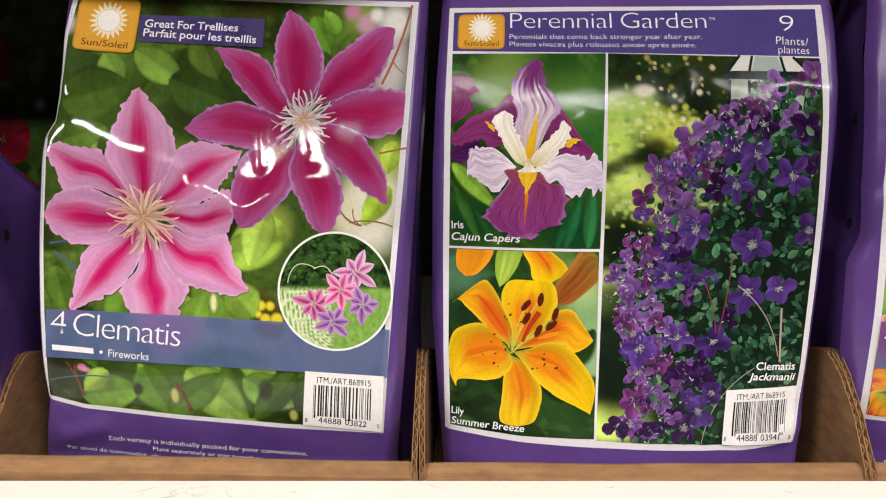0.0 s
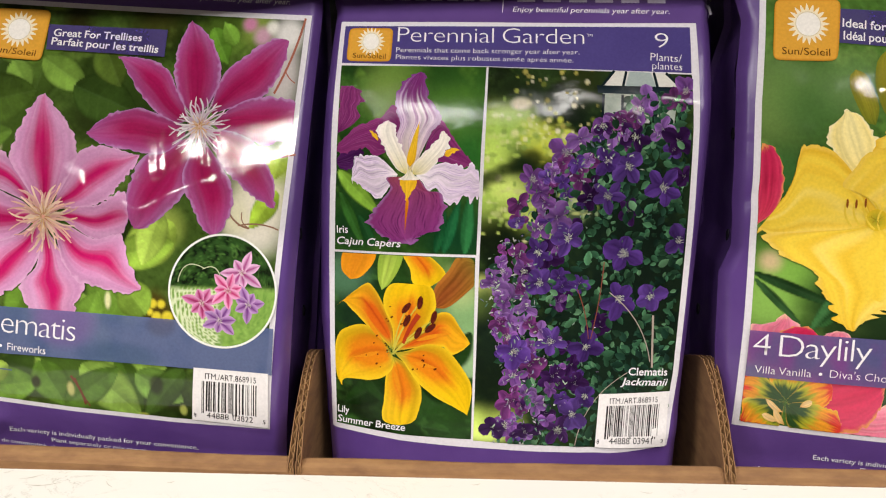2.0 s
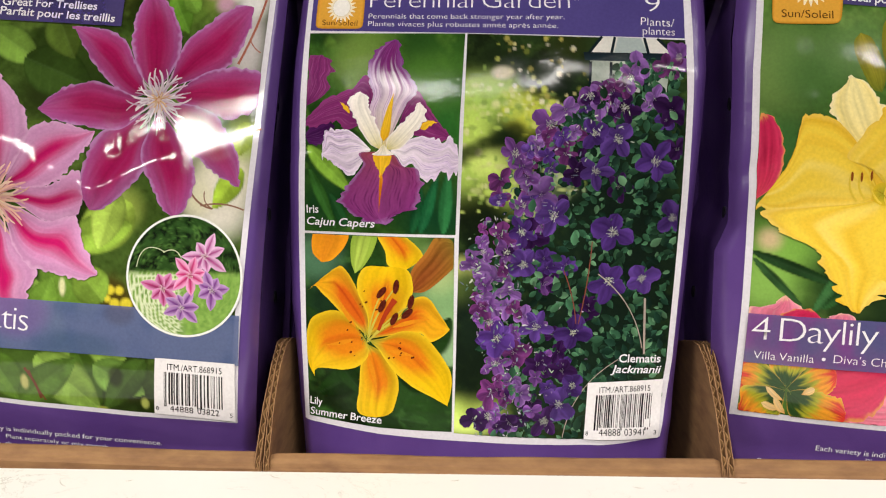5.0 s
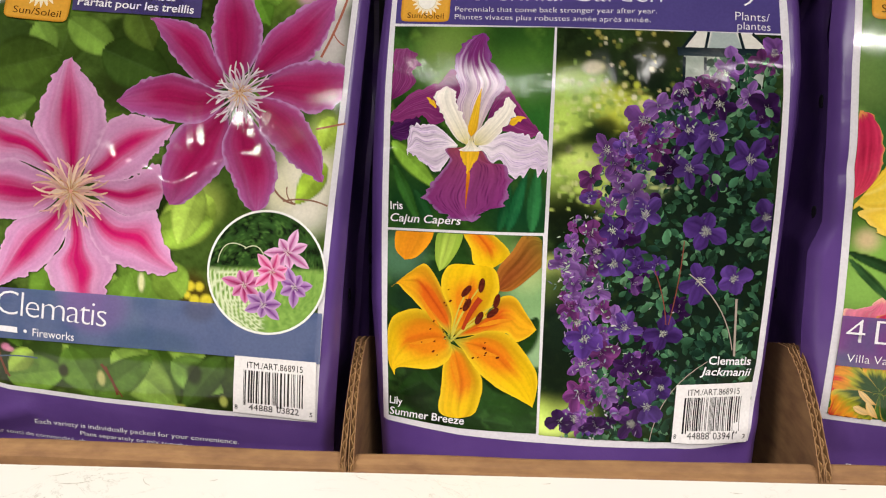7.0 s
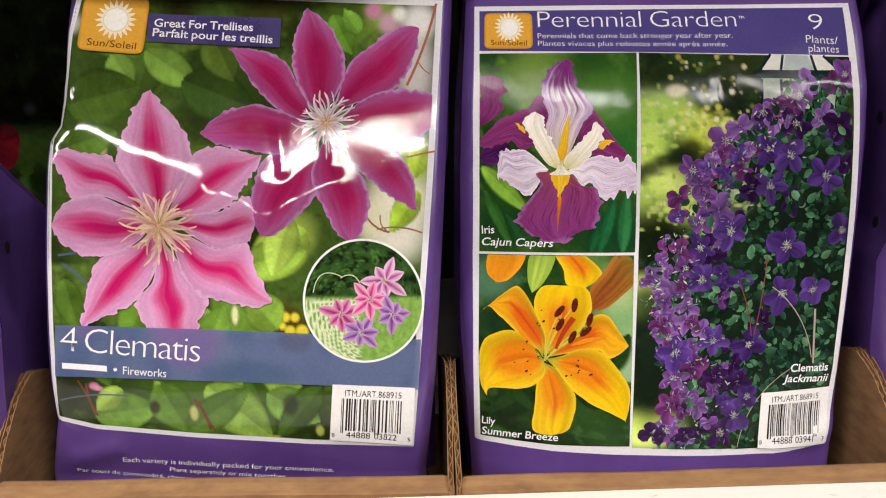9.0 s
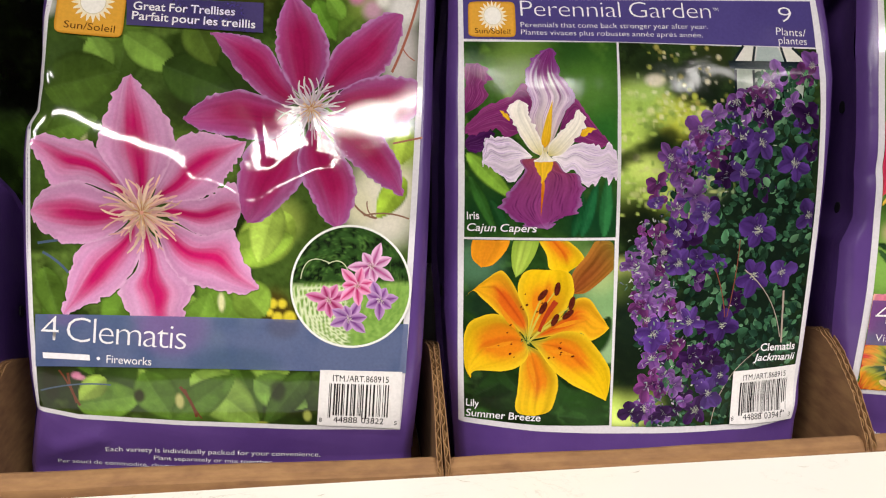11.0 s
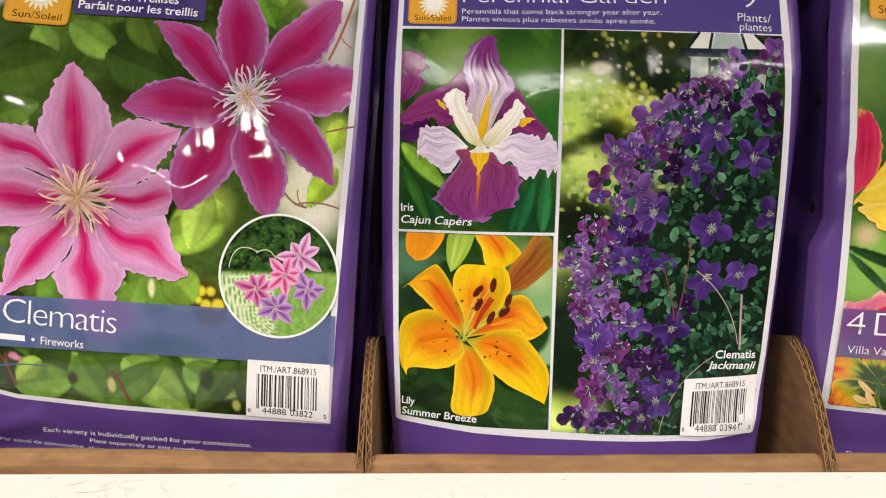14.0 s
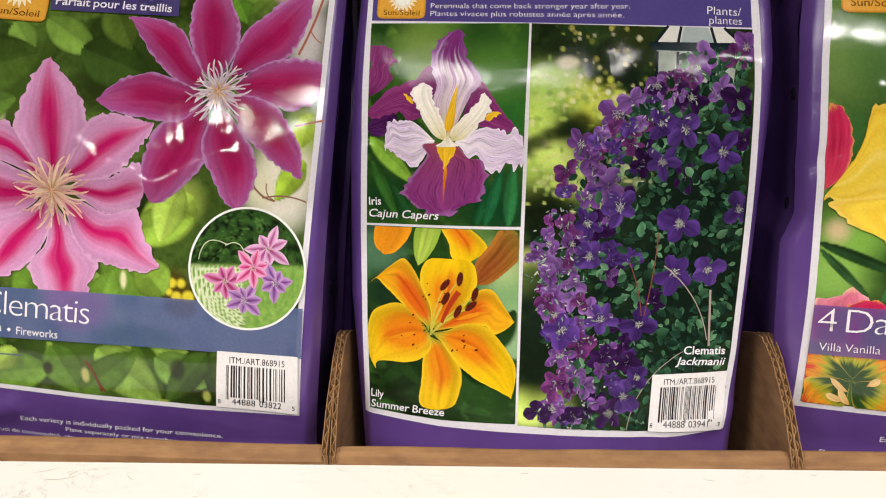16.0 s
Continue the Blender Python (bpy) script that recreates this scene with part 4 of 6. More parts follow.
lettering(bag, "Parfait pour les treillis", (-47.4, 112.4), (14.9, 107.5), 4.3, strip, lift=5.2, bold=0.012)
sun_badge(bag, (-81.6, 133.2), (-49.3, 132.1), (-51.9, 103.0), (-84.4, 106.2), ob, 3.9)
bar_code(bag, (43.9, -61.7), (85.8, -64.1), (83.7, -96.8), (40.9, -92.6), ("44888", "03822"), ob, 4.2)
footer(bag, (-68.4, -105.4), (41.6, -114.1), (-44.8, -110.8), (16.8, -116.4), (-93.8, -110.5), (-20.0, -118.5), ob)
lettering(bag, "Enjoy beautiful perennials year after year.", (4.5, 140.3), (91.8, 134.7), 3.0, ob, lift=1.0, slant=0.2)
brand_bars(bag, (-70.2, 150.1), (-9.3, 147.1), 8, ob)
brand_bars(bag, (5.7, 146.5), (93.3, 140.7), 6, ob)

# the round inset picture
IC, IR = (60.9, -19.9), 29.5


def inset_paint(U, W):
    x, y = (U - IC[0]) / IR, (W - IC[1]) / IR
    C = foliage_ground(U, W, 60, "10200E", "2C4A20", "4F7434", 3.0)
    grass = mix(linear("4E7A2C"), linear("9CC060"), fractal(U / 1.3, W / 2.6, 9, 4))
    C = mix(C, grass, ease(0.12, 0.02, y))
    grid = np.maximum(np.abs(((U + 0.1 * W) / 2.3) % 1 - 0.5), np.abs(((W - 0.05 * U) / 2.0) % 1 - 0.5))
    C = mix(C, mix(grass * 0.9, linear("D5DDB4"), ease(0.28, 0.36, grid)), (1 - ease(-0.15, 0.0, x)) * ease(0.08, 0.0, y))
    return C


inset = disc("inset_picture", bag, IC, IR, 4.4, inset_paint, ob, 110, 46, label="round printed picture of a clematis plant")
ring("inset_ring", bag, IC, IR, IR + 1.1, 4.9, linear("EDEBE6"), inset)
strokes("inset_tendril", bag, [bend_line((35.7, -15.2), (50.8, -7.9), 0.35), bend_line((49.6, -8.2), (59.8, -12.1), 0.3)], 4.6, [0.45, 0.45], linear("C9CDA8"), inset)
for k, (c, r, turn, tones) in enumerate((
        ((71.8, -9.7), 13.5, 0.4, ("D8AACC", "A84A86", "7C1C58")), ((49.4, -26.1), 12, 0.2, ("D084B0", "A42462", "701040")),
        ((59.5, -35.4), 11.5, 0.9, ("B48CBE", "7A4088", "4A1A60")), ((75.5, -26.4), 11, 0.1, ("B088BC", "7A3E86", "4E1C62")),
        ((64.0, -19.3), 12.5, 0.35, ("E29AC0", "C4286E", "8E1A48")))):
    paint = clematis_ink(*tones)
    head = stamens(bag, c, 2.6, 14, 5.6 + 0.1 * k, ("E8DCC8", "F2EADA"), inset, 40 + k, "printed_flower")
    for j in range(7):
        a = turn + j * 2 * math.pi / 7 + 0.12 * math.sin(5 * j + k)
        r2 = r * (0.82 + 0.2 * math.sin(j * 2.3 + k))
        petal(bag, c, (c[0] + r2 * math.cos(a), c[1] + r2 * 0.95 * math.sin(a)), 5.2, 4.6 + 0.1 * k + 0.02 * j, paint, head, 100 + 10 * k + j, broad=0.55, foot=0.35, n=10, m=7)


# ================= bag of mixed perennials =================
INK = INK_SATIN
garden_bag = Bag(85.0, (-6.46, -2.23, 13.65, 10.20, -0.31, 8.68, -6.39, 6.06),
    [(-100.4, 140.9), (-97.3, 129.7), (-101.0, 82.3), (-103.1, 41.4), (-104.5, -38.0), (-101.7, -83.1), (-99.3, -121.8)],
    [(111.9, 136.8), (110.8, 126.0), (111.2, 108.4), (111.0, 82.6), (109.2, 59.8), (104.7, 10.8), (100.5, -56.3), (96.4, -119.6)], creases=CREASES_TWO)
bag = garden_bag
ob = bag_body(bag, "purple film bag of mixed perennials with iris, lily and clematis pictures")
OUT_L = [(-93.3, 125.0), (-96.2, 70.6), (-97.8, -3.3), (-98.2, -56.7), (-97.8, -101.1)]
OUT_R = [(102.6, 123.4), (103.0, 97.0), (102.7, 68.5), (100.0, 11.0), (95.8, -65.4), (90.3, -105.7)]
OUT_T = [(-93.3, 125.0), (-31.6, 124.5), (42.7, 123.5), (102.6, 123.4)]
OUT_B = [(-97.8, -101.1), (-57.2, -104.0), (-3.7, -105.0), (41.6, -106.9), (66.9, -107.1), (90.3, -105.7)]
U, W, S, T = patch(OUT_L, OUT_R, OUT_T, OUT_B, 1.8)
sheet("white_border", bag, U, W, 0.3, linear("DDD8DE"), ob, None, "white printed border")

HL, HR = [(-90.9, 122.5), (-91.8, 102.3)], [(99.1, 121.1), (98.8, 96.7)]
U, W, S, T = patch(HL, HR, None, [(-91.8, 102.3), (-10.6, 100.3), (55.0, 98.2), (98.8, 96.7)], 2.0)
head = sheet("title_panel", bag, U, W, 0.55, mix(linear("473C76"), linear("504682"), fractal(U / 25, W / 25, 3, 3)), ob, None, "violet printed title panel")
lettering(bag, "Perennial Garden", (-61.0, 113.6), (41.5, 112.0), 8.8, head, lift=0.9, bold=-0.017, tight=0.93)
lettering(bag, "TM", (43.1, 116.1), (46.1, 116.0), 1.5, head, lift=0.9)
lettering(bag, "Perennials that come back stronger year after year.", (-61.5, 108.0), (38.7, 106.5), 2.7, head, lift=0.9, bold=-0.01)
lettering(bag, "Plantes vivaces plus robustes année après année.", (-61.6, 104.2), (35.4, 102.2), 2.7, head, lift=0.9, bold=-0.01)
lettering(bag, "9", (79.6, 110.0), (87.0, 109.9), 8.6, head, lift=0.9, bold=-0.016)
lettering(bag, "Plants/", (76.9, 103.4), (93.6, 102.3), 4.2, head, lift=0.9, bold=-0.01)
lettering(bag, "plantes", (77.7, 98.8), (93.8, 98.0), 4.0, head, lift=0.9, bold=-0.01)
sun_badge(bag, (-88.4, 121.3), (-63.6, 121.1), (-64.3, 102.8), (-89.4, 103.2), ob, 0.9)

# --- iris picture ---
U, W, S, T = patch([(-91.9, 100.9), (-93.3, 56.1), (-94.4, 1.4)], [(-11.5, 100.0), (-14.1, 56.0), (-16.1, 1.4)], step=0.85)
C = foliage_ground(U, W, 31, "1E3A16", "3A5E22", "5F8230", 26)
for px, r, tone, k in (((-62.4, 93.5), 14, "6E8C3C", 0.7), ((-68.4, 84.9), 10, "7F9A4A", 0.5), ((-24.4, 84.4), 16, "3F6A26", 0.7), ((-22.2, 53.2), 14, "2F6A2A", 0.8), ((-35.8, 96.0), 12, "24461A", 0.7), ((-30.5, 75.9), 12, "5C8A34", 0.5), ((-83.8, 15.2), 18, "14381C", 0.8), ((-25.4, 13.2), 18, "103A22", 0.8)):
    C = blot(C, U, W, px, r, tone, 0.8, k)
for a, b, w, tone in (((-92.5, 44.5), (-69.0, 21.4), 9, "7EA83A"), ((-34.0, 1.5), (-25.3, 30.5), 6, "1C5A34"), ((-22.4, 1.6), (-19.6, 33.3), 7, "2A6A3A"), ((-38.3, 1.4), (-32.6, 24.7), 5, "164A28"), ((-91.1, 32.8), (-77.9, 3.5), 6, "2E5A22"), ((-72.0, 3.7), (-80.8, 21.2), 6, "1B4420")):
    C = leaf_blot(C, U, W, a, b, w, tone, 0.2)
picture = sheet("iris_picture", bag, U, W, 0.55, C, ob, None, "printed iris picture on blurred green")


def keep(lo, hi):
    def cut(U, W):
        return np.clip(U, np.interp(W, [lo[1][1], lo[0][1]], [lo[1][0], lo[0][0]]), np.interp(W, [hi[1][1], hi[0][1]], [hi[1][0], hi[0][0]])), W
    return cut


cut_iris = keep(((-91.9, 100.9), (-94.4, 1.4)), ((-12.1, 100.0), (-16.1, 1.4)))
PLUM = veined_ink("84336C", "742660", "5A1A4E", "A85A90", 9, 0.5)
PLUM_DARK = veined_ink("4E1E58", "3E1448", "2E0E38", "6A3A70", 6, 0.4)


def PLUM_TOP(S, V, seed):
    """Pale and veined below, plum towards the tip."""
    low = veined_ink("BCA0CC", "DCCADC", "D8C468", "9060A0", 14, 0.75)(S, V, seed)
    high = veined_ink("7A3A7C", "6E2464", "6E2464", "92589A", 9, 0.5)(S, V, seed)
    n = fractal(V * 8 + 3, S * 2.0, seed, 3)
    return mix(low, high, ease(0.52, 0.78, S + 0.5 * (n - 0.5) + 0.04 * V))


LILAC = veined_ink("D8C2DC", "E0CEE0", "F0E8E8", "9A76B4", 13, 0.8, "EFE6EE")
DEEP = veined_ink("7A2A72", "8A3A7C", "A8541C", "4E1248", 15, 0.75, "A070A8")
CREAM = plain_ink("F2E6E2", "F6EEE4", "D0C050", 0.10, 5, "F6F0EC")
heart = stamens(bag, (-52.5, 43.0), 2.6, 10, 3.2, ("F2E8D8", "F6F0E0"), ob, 7, "printed_flower", "printed purple iris flower with white and yellow heart")
for k, (base, tip, left, right, paint, wave) in enumerate((
        ((-93.2, 64.3), (-85.6, 90.0), [(-93.2, 73.5), (-93.1, 85.1), (-91.3, 89.2)], [(-85.8, 68.3), (-81.0, 72.9), (-82.1, 77.5), (-79.1, 81.0), (-80.8, 87.3)], PLUM, 0.9),
        ((-77.6, 54.7), (-94.0, 48.8), [(-83.5, 57.6), (-90.9, 53.8)], [(-80.6, 47.5), (-85.1, 45.1), (-91.0, 46.2)], PLUM_DARK, 0.4),
        ((-61.4, 59.0), (-93.9, 56.1), [(-57.4, 73.3), (-62.3, 79.7), (-69.1, 72.8), (-81.3, 68.3), (-88.8, 62.5)], [(-66.1, 54.7), (-72.3, 52.7), (-77.0, 56.8), (-84.7, 55.0), (-90.1, 53.2)], PLUM, 0.5),
        ((-45.4, 53.3), (-17.4, 48.7), [(-41.8, 63.2), (-35.8, 72.0), (-29.0, 62.9), (-21.7, 53.5)], [(-41.9, 50.5), (-35.6, 49.9), (-26.1, 47.6)], PLUM, 0.3),
        ((-53.1, 42.5), (-47.4, 97.3), [(-56.5, 52.7), (-59.9, 61.9), (-58.0, 70.5), (-61.4, 78.5), (-60.7, 85.4), (-54.9, 93.4)], [(-49.5, 48.2), (-43.6, 60.1), (-40.0, 66.4), (-35.8, 71.4), (-37.4, 76.6), (-43.1, 84.3), (-44.3, 94.1)], PLUM_TOP, 0.5),
        ((-58.9, 43.0), (-84.8, 40.5), [(-66.4, 49.9), (-72.3, 53.3), (-78.2, 53.0), (-83.5, 54.7), (-83.3, 47.5)], [(-63.0, 37.2), (-66.2, 32.5), (-69.5, 29.9), (-76.0, 33.6), (-83.0, 37.9)], LILAC, 1.0),
        ((-49.0, 42.5), (-14.6, 38.4), [(-42.9, 46.5), (-32.4, 49.9), (-22.9, 47.8), (-18.5, 49.8), (-15.4, 44.7)], [(-45.0, 38.8), (-42.7, 34.2), (-37.7, 36.2), (-32.6, 28.8), (-21.9, 31.3), (-18.7, 29.1), (-14.9, 33.3)], LILAC, 1.0),
        ((-52.8, 41.9), (-51.7, 5.7), [(-58.9, 41.9), (-65.3, 41.0), (-63.0, 35.5), (-70.4, 26.1), (-75.2, 18.6), (-73.1, 13.4), (-63.1, 8.0)], [(-46.7, 40.2), (-42.1, 34.8), (-35.7, 33.9), (-32.9, 27.6), (-34.6, 18.1), (-37.2, 14.0), (-47.4, 10.4)], DEEP, 1.1),
        ((-54.2, 43.0), (-64.4, 71.4), [(-60.0, 46.4), (-66.1, 55.6), (-70.1, 63.1), (-69.8, 68.2)], [(-53.3, 48.5), (-57.0, 57.3), (-59.5, 63.0), (-61.2, 68.5)], CREAM, 0.6),
        ((-51.0, 43.0), (-33.9, 66.3), [(-50.4, 48.5), (-44.8, 54.4), (-38.6, 61.0), (-36.2, 65.5)], [(-44.3, 43.6), (-38.5, 48.8), (-32.6, 55.5), (-30.5, 61.5)], CREAM, 0.6),
        ((-52.4, 46.5), (-52.5, 40.5), [(-55.4, 42.4), (-58.0, 40.7), (-55.4, 40.1)], [(-50.1, 43.0), (-47.0, 41.1), (-49.6, 40.2)], CREAM, 0.3))):
    blade(bag, base, tip, left, right, 0.75 + 0.2 * k, paint, heart, 300 + k, cut_iris, ruffle=2.2 * wave, crisp=2.2, n=84, m=61)
GOLD = plain_ink("E8B428", "F0C030", "D89A18", 0.3, 8)
blade(bag, (-53.1, 40.7), (-54.0, 26.9), [(-57.7, 40.1), (-56.6, 35.5), (-54.9, 32.1)], [(-48.4, 40.2), (-49.9, 35.6), (-52.5, 32.1)], 2.6, GOLD, heart, 320, ruffle=0.7, crisp=1.4, n=30, m=15)
blade(bag, (-52.4, 47.0), (-47.4, 70.9), [(-54.1, 51.0), (-51.1, 61.9)], [(-49.5, 51.0), (-48.2, 61.8)], 2.55, GOLD, heart, 321, n=24, m=9)
blade(bag, (-53.4, 31.8), (-54.9, 11.8), [(-54.6, 27.5), (-54.9, 18.8)], [(-52.8, 27.5), (-54.0, 18.8)], 2.62, plain_ink("B8501C", "C86A1C", "E8A020", 0.3, 6), heart, 324, n=24, m=7)
blade(bag, (-69.8, 61.4), (-75.1, 66.3), [(-71.0, 64.2), (-72.8, 65.4)], [(-70.4, 60.8), (-72.8, 63.1)], 2.3, GOLD, heart, 322, ruffle=0.5, crisp=1.4, n=20, m=9)
blade(bag, (-33.8, 53.3), (-25.1, 56.4), [(-32.6, 56.1), (-29.1, 56.9)], [(-31.5, 52.7), (-28.6, 55.0)], 2.3, GOLD, heart, 323, ruffle=0.5, crisp=1.4, n=20, m=9)
lettering(bag, "Iris", (-92.8, 10.8), (-86.5, 11.0), 4.2, picture, lift=3.2, bold=0.01)
lettering(bag, "Cajun Capers", (-92.9, 4.8), (-57.0, 4.3), 4.2, picture, lift=3.2, bold=0.01, slant=0.2)

# --- lily picture ---
U, W, S, T = patch([(-94.5, 0.2), (-95.3, -50.0), (-94.9, -98.4)], [(-16.6, -0.1), (-17.2, -51.9), (-18.2, -100.2)], None, [(-94.9, -98.4), (-57.2, -100.6), (-18.2, -100.2)], 0.85)
C = foliage_ground(U, W, 41, "14240F", "24421A", "3A5E28", 14)
for px, r, tone, k in (((-22.1, -33.9), 16, "8CB478", 0.8), ((-20.4, -58.1), 14, "9CBE8C", 0.8), ((-25.2, -16.1), 10, "C8D890", 0.6), ((-39.8, -4.5), 10, "6A9048", 0.6), ((-88.5, -12.0), 12, "5E8A6A", 0.6), ((-33.4, -89.2), 12, "2A4A1E", 0.7), ((-87.2, -36.7), 10, "1A3020", 0.7), ((-81.5, -87.0), 14, "16220F", 0.8)):
    C = blot(C, U, W, px, r, tone, 0.7, k)
C = scatter_leaves(C, U, W, random.Random(8), 14, 26, ("1C3414", "2A4A1E", "18300F"), (U.min(), U.max(), U.min() * 0 + W.min(), W.min() + 45), 0.25)
picture = sheet("lily_picture", bag, U, W, 0.55, C, ob, None, "printed lily picture on dark green")
cut_lily = keep(((-94.5, 0.2), (-95.3, -99.1)), ((-16.9, -0.1), (-18.2, -100.2)))


def cut_low(U, W):
    U, W = cut_lily(U, W)
    return U, np.minimum(W, np.interp(U, [(-94.5, 0.2)[0], (-16.6, -0.1)[0]], [(-94.5, -0.1)[1], (-16.6, -0.4)[1]]))


def lily_ink(edge, mid, flame):
    """Yellow petals flushed orange down the middle, green at the base."""
    plain = plain_ink(edge, edge, "A8A038", 0.14, 9, "F2CE2A")

    def paint(S, V, seed):
        streak = fractal(V * 8 + 20, S * 1.6, seed, 3)
        flush = np.exp(-(V / 0.55) ** 2) * ease(0.05, 0.25, S) * (1 - ease(0.35, 0.75, S)) * (0.5 + streak)
        c = mix(plain(S, V, seed), linear(mid), np.clip(flush * 2.0, 0, 0.95))
        c = mix(c, linear(flame), np.clip(np.exp(-((V - 0.05) / 0.16) ** 2) * ease(0.1, 0.3, S) * (1 - ease(0.5, 0.8, S)) * streak * 1.2, 0, 0.8))
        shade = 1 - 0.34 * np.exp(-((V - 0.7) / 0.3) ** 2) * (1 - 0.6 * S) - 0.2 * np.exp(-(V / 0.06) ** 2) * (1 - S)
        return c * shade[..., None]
    return paint


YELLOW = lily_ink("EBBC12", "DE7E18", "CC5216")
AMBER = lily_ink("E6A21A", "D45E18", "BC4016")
ORANGE = plain_ink("E8971E", "E08A1E", "D8821C", 0.12, 6)
BRONZE = plain_ink("B06A2A", "8A4420", "6A7A2A", 0.7, 7)
GREEN = plain_ink("8DAA3C", "A8BE50", "6A8A2C", 0.35, 8)
for k, (base, tip, left, right, paint) in enumerate((
        ((-80.3, 3.4), (-85.8, -14.7), [(-89.3, 1.3), (-90.6, -9.1)], [(-71.4, 1.8), (-72.6, -5.1), (-79.5, -12.9)], ORANGE),
        ((-50.0, 4.2), (-40.9, -16.6), [(-56.1, 1.1), (-52.0, -7.6), (-50.2, -15.1)], [(-44.2, 2.0), (-35.7, -4.6), (-32.5, -9.9), (-36.8, -13.8)], YELLOW),
        ((-62.5, 3.9), (-67.9, -19.7), [(-69.0, -0.8), (-70.0, -12.5)], [(-56.1, 1.1), (-57.9, -7.2), (-63.2, -15.8)], GREEN),
        ((-13.7, -4.7), (-38.5, -28.2), [(-24.2, 1.7), (-31.6, -8.1), (-37.7, -15.7), (-40.0, -22.9)], [(-15.4, -12.9), (-23.1, -21.0), (-31.5, -27.5)], BRONZE))):
    blade(bag, base, tip, left, right, 0.7 + 0.1 * k, paint, picture, 400 + k, cut_low, "printed_bud", n=30, m=19)
c = (-62.6, -53.7)
heart = stamens(bag, c, 5.0, 12, 2.6, ("9CB04A", "B8C060", "7E9A3C"), ob, 9, "printed_flower", "printed yellow lily flower with dark anthers")
for k, (base, tip, left, right, paint) in enumerate((
        ((-62.6, -52.8), (-94.2, -30.6), [(-65.0, -49.5), (-76.0, -40.3), (-84.7, -31.9), (-89.6, -27.2)], [(-60.8, -42.8), (-67.9, -25.7), (-73.8, -16.9), (-77.4, -16.7), (-84.1, -21.7)], AMBER),
        ((-61.7, -53.7), (-19.0, -46.8), [(-49.2, -50.9), (-34.5, -49.3), (-29.2, -53.4), (-23.7, -51.1)], [(-49.2, -45.0), (-38.7, -34.9), (-36.4, -30.9), (-30.0, -30.7), (-24.1, -39.0)], AMBER),
        ((-62.0, -52.8), (-50.5, -15.4), [(-61.7, -40.7), (-66.4, -29.6), (-66.1, -21.7), (-61.7, -15.8)], [(-55.4, -49.0), (-46.6, -43.1), (-39.0, -31.3), (-37.9, -24.0), (-40.9, -16.6)], YELLOW),
        ((-62.0, -56.2), (-57.8, -95.3), [(-65.6, -67.7), (-66.5, -77.8), (-68.0, -91.5), (-64.4, -94.9)], [(-54.5, -60.2), (-49.1, -67.6), (-45.5, -75.5), (-47.6, -87.7), (-51.2, -93.2)], YELLOW),
        ((-62.0, -55.0), (-91.3, -76.2), [(-61.7, -62.7), (-67.4, -68.8), (-76.2, -71.1), (-89.4, -71.8)], [(-70.4, -43.3), (-78.2, -39.5), (-85.7, -41.0), (-92.5, -45.9), (-95.4, -57.0), (-94.3, -69.7)], YELLOW),
        ((-60.8, -54.3), (-20.3, -86.9), [(-55.4, -59.6), (-53.0, -63.5), (-45.9, -72.1), (-35.1, -79.3), (-26.8, -83.2)], [(-53.1, -52.6), (-43.0, -48.4), (-32.5, -50.1), (-23.9, -60.0), (-18.5, -68.7), (-18.6, -80.1)], YELLOW))):
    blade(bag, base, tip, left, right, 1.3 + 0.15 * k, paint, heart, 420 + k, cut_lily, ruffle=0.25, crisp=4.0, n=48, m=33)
for a, b in (((-58.7, -47.4), (-49.9, -22.6)), ((-48.4, -46.8), (-29.3, -41.6)), ((-61.7, -63.1), (-57.2, -81.5)), ((-51.3, -59.3), (-36.5, -61.7)), ((-69.2, -54.2), (-84.4, -58.6)), ((-67.7, -47.9), (-78.1, -31.5))):
    strokes("petal_flush", bag, [bend_line(a, b, 0.03)], 2.32, [np.array([0.2, 0.8, 1.3, 1.6, 1.6, 1.4, 1.1, 0.8, 0.5, 0.1]) * 1.5], linear("DE8A1C"), heart)
for a, b in (((-61.7, -55.3), (-53.7, -28.8)), ((-61.7, -55.3), (-46.4, -25.5)), ((-61.7, -55.3), (-53.7, -36.4)), ((-61.7, -55.3), (-38.2, -34.3)), ((-61.7, -55.3), (-41.1, -39.8)), ((-61.7, -55.3), (-47.5, -43.1))):
    strokes("filament", bag, [bend_line(a, b, 0.05)], 2.45, [0.7], linear("C8B848"), heart)
strokes("pistil", bag, [bend_line((-55.8, -48.7), (-47.0, -32.2), 0.04)], 2.6, [np.linspace(1.6, 3.0, 10)], linear("A83A1C"), heart)
for p, a in (((-54.0, -28.8), 0.9), ((-46.4, -25.5), 1.4), ((-53.7, -35.8), 1.1), ((-38.8, -33.1), 1.3), ((-40.8, -39.2), 0.7), ((-47.5, -42.2), 1.1)):
    disc("anther", bag, p, 1.55, 2.8, lambda U, W: mix(linear("3A120E"), linear("6A2A1C"), fractal(U * 1.2, W * 1.2, 3, 2)), heart, 24, 3, tilt=a, aspect=2.4)
rng = random.Random(4)
for at_u, at_w, n in (((-45.4, -59.0)[0], (-45.4, -59.0)[1], 10), ((-60.2, -34.5)[0], (-60.2, -34.5)[1], 8), ((-67.7, -54.1)[0], (-67.7, -54.1)[1], 10)):
    for _ in range(n):
        p = (at_u + rng.gauss(0, 4.5), at_w + rng.gauss(0, 3.5))
        disc("freckle", bag, p, rng.uniform(0.3, 0.55), 2.4, linear("5A2410"), heart, 8, 1, tilt=0.6, aspect=1.6)
lettering(bag, "Lily", (-93.9, -91.5), (-87.1, -91.8), 4.2, picture, lift=3.2, bold=0.01)
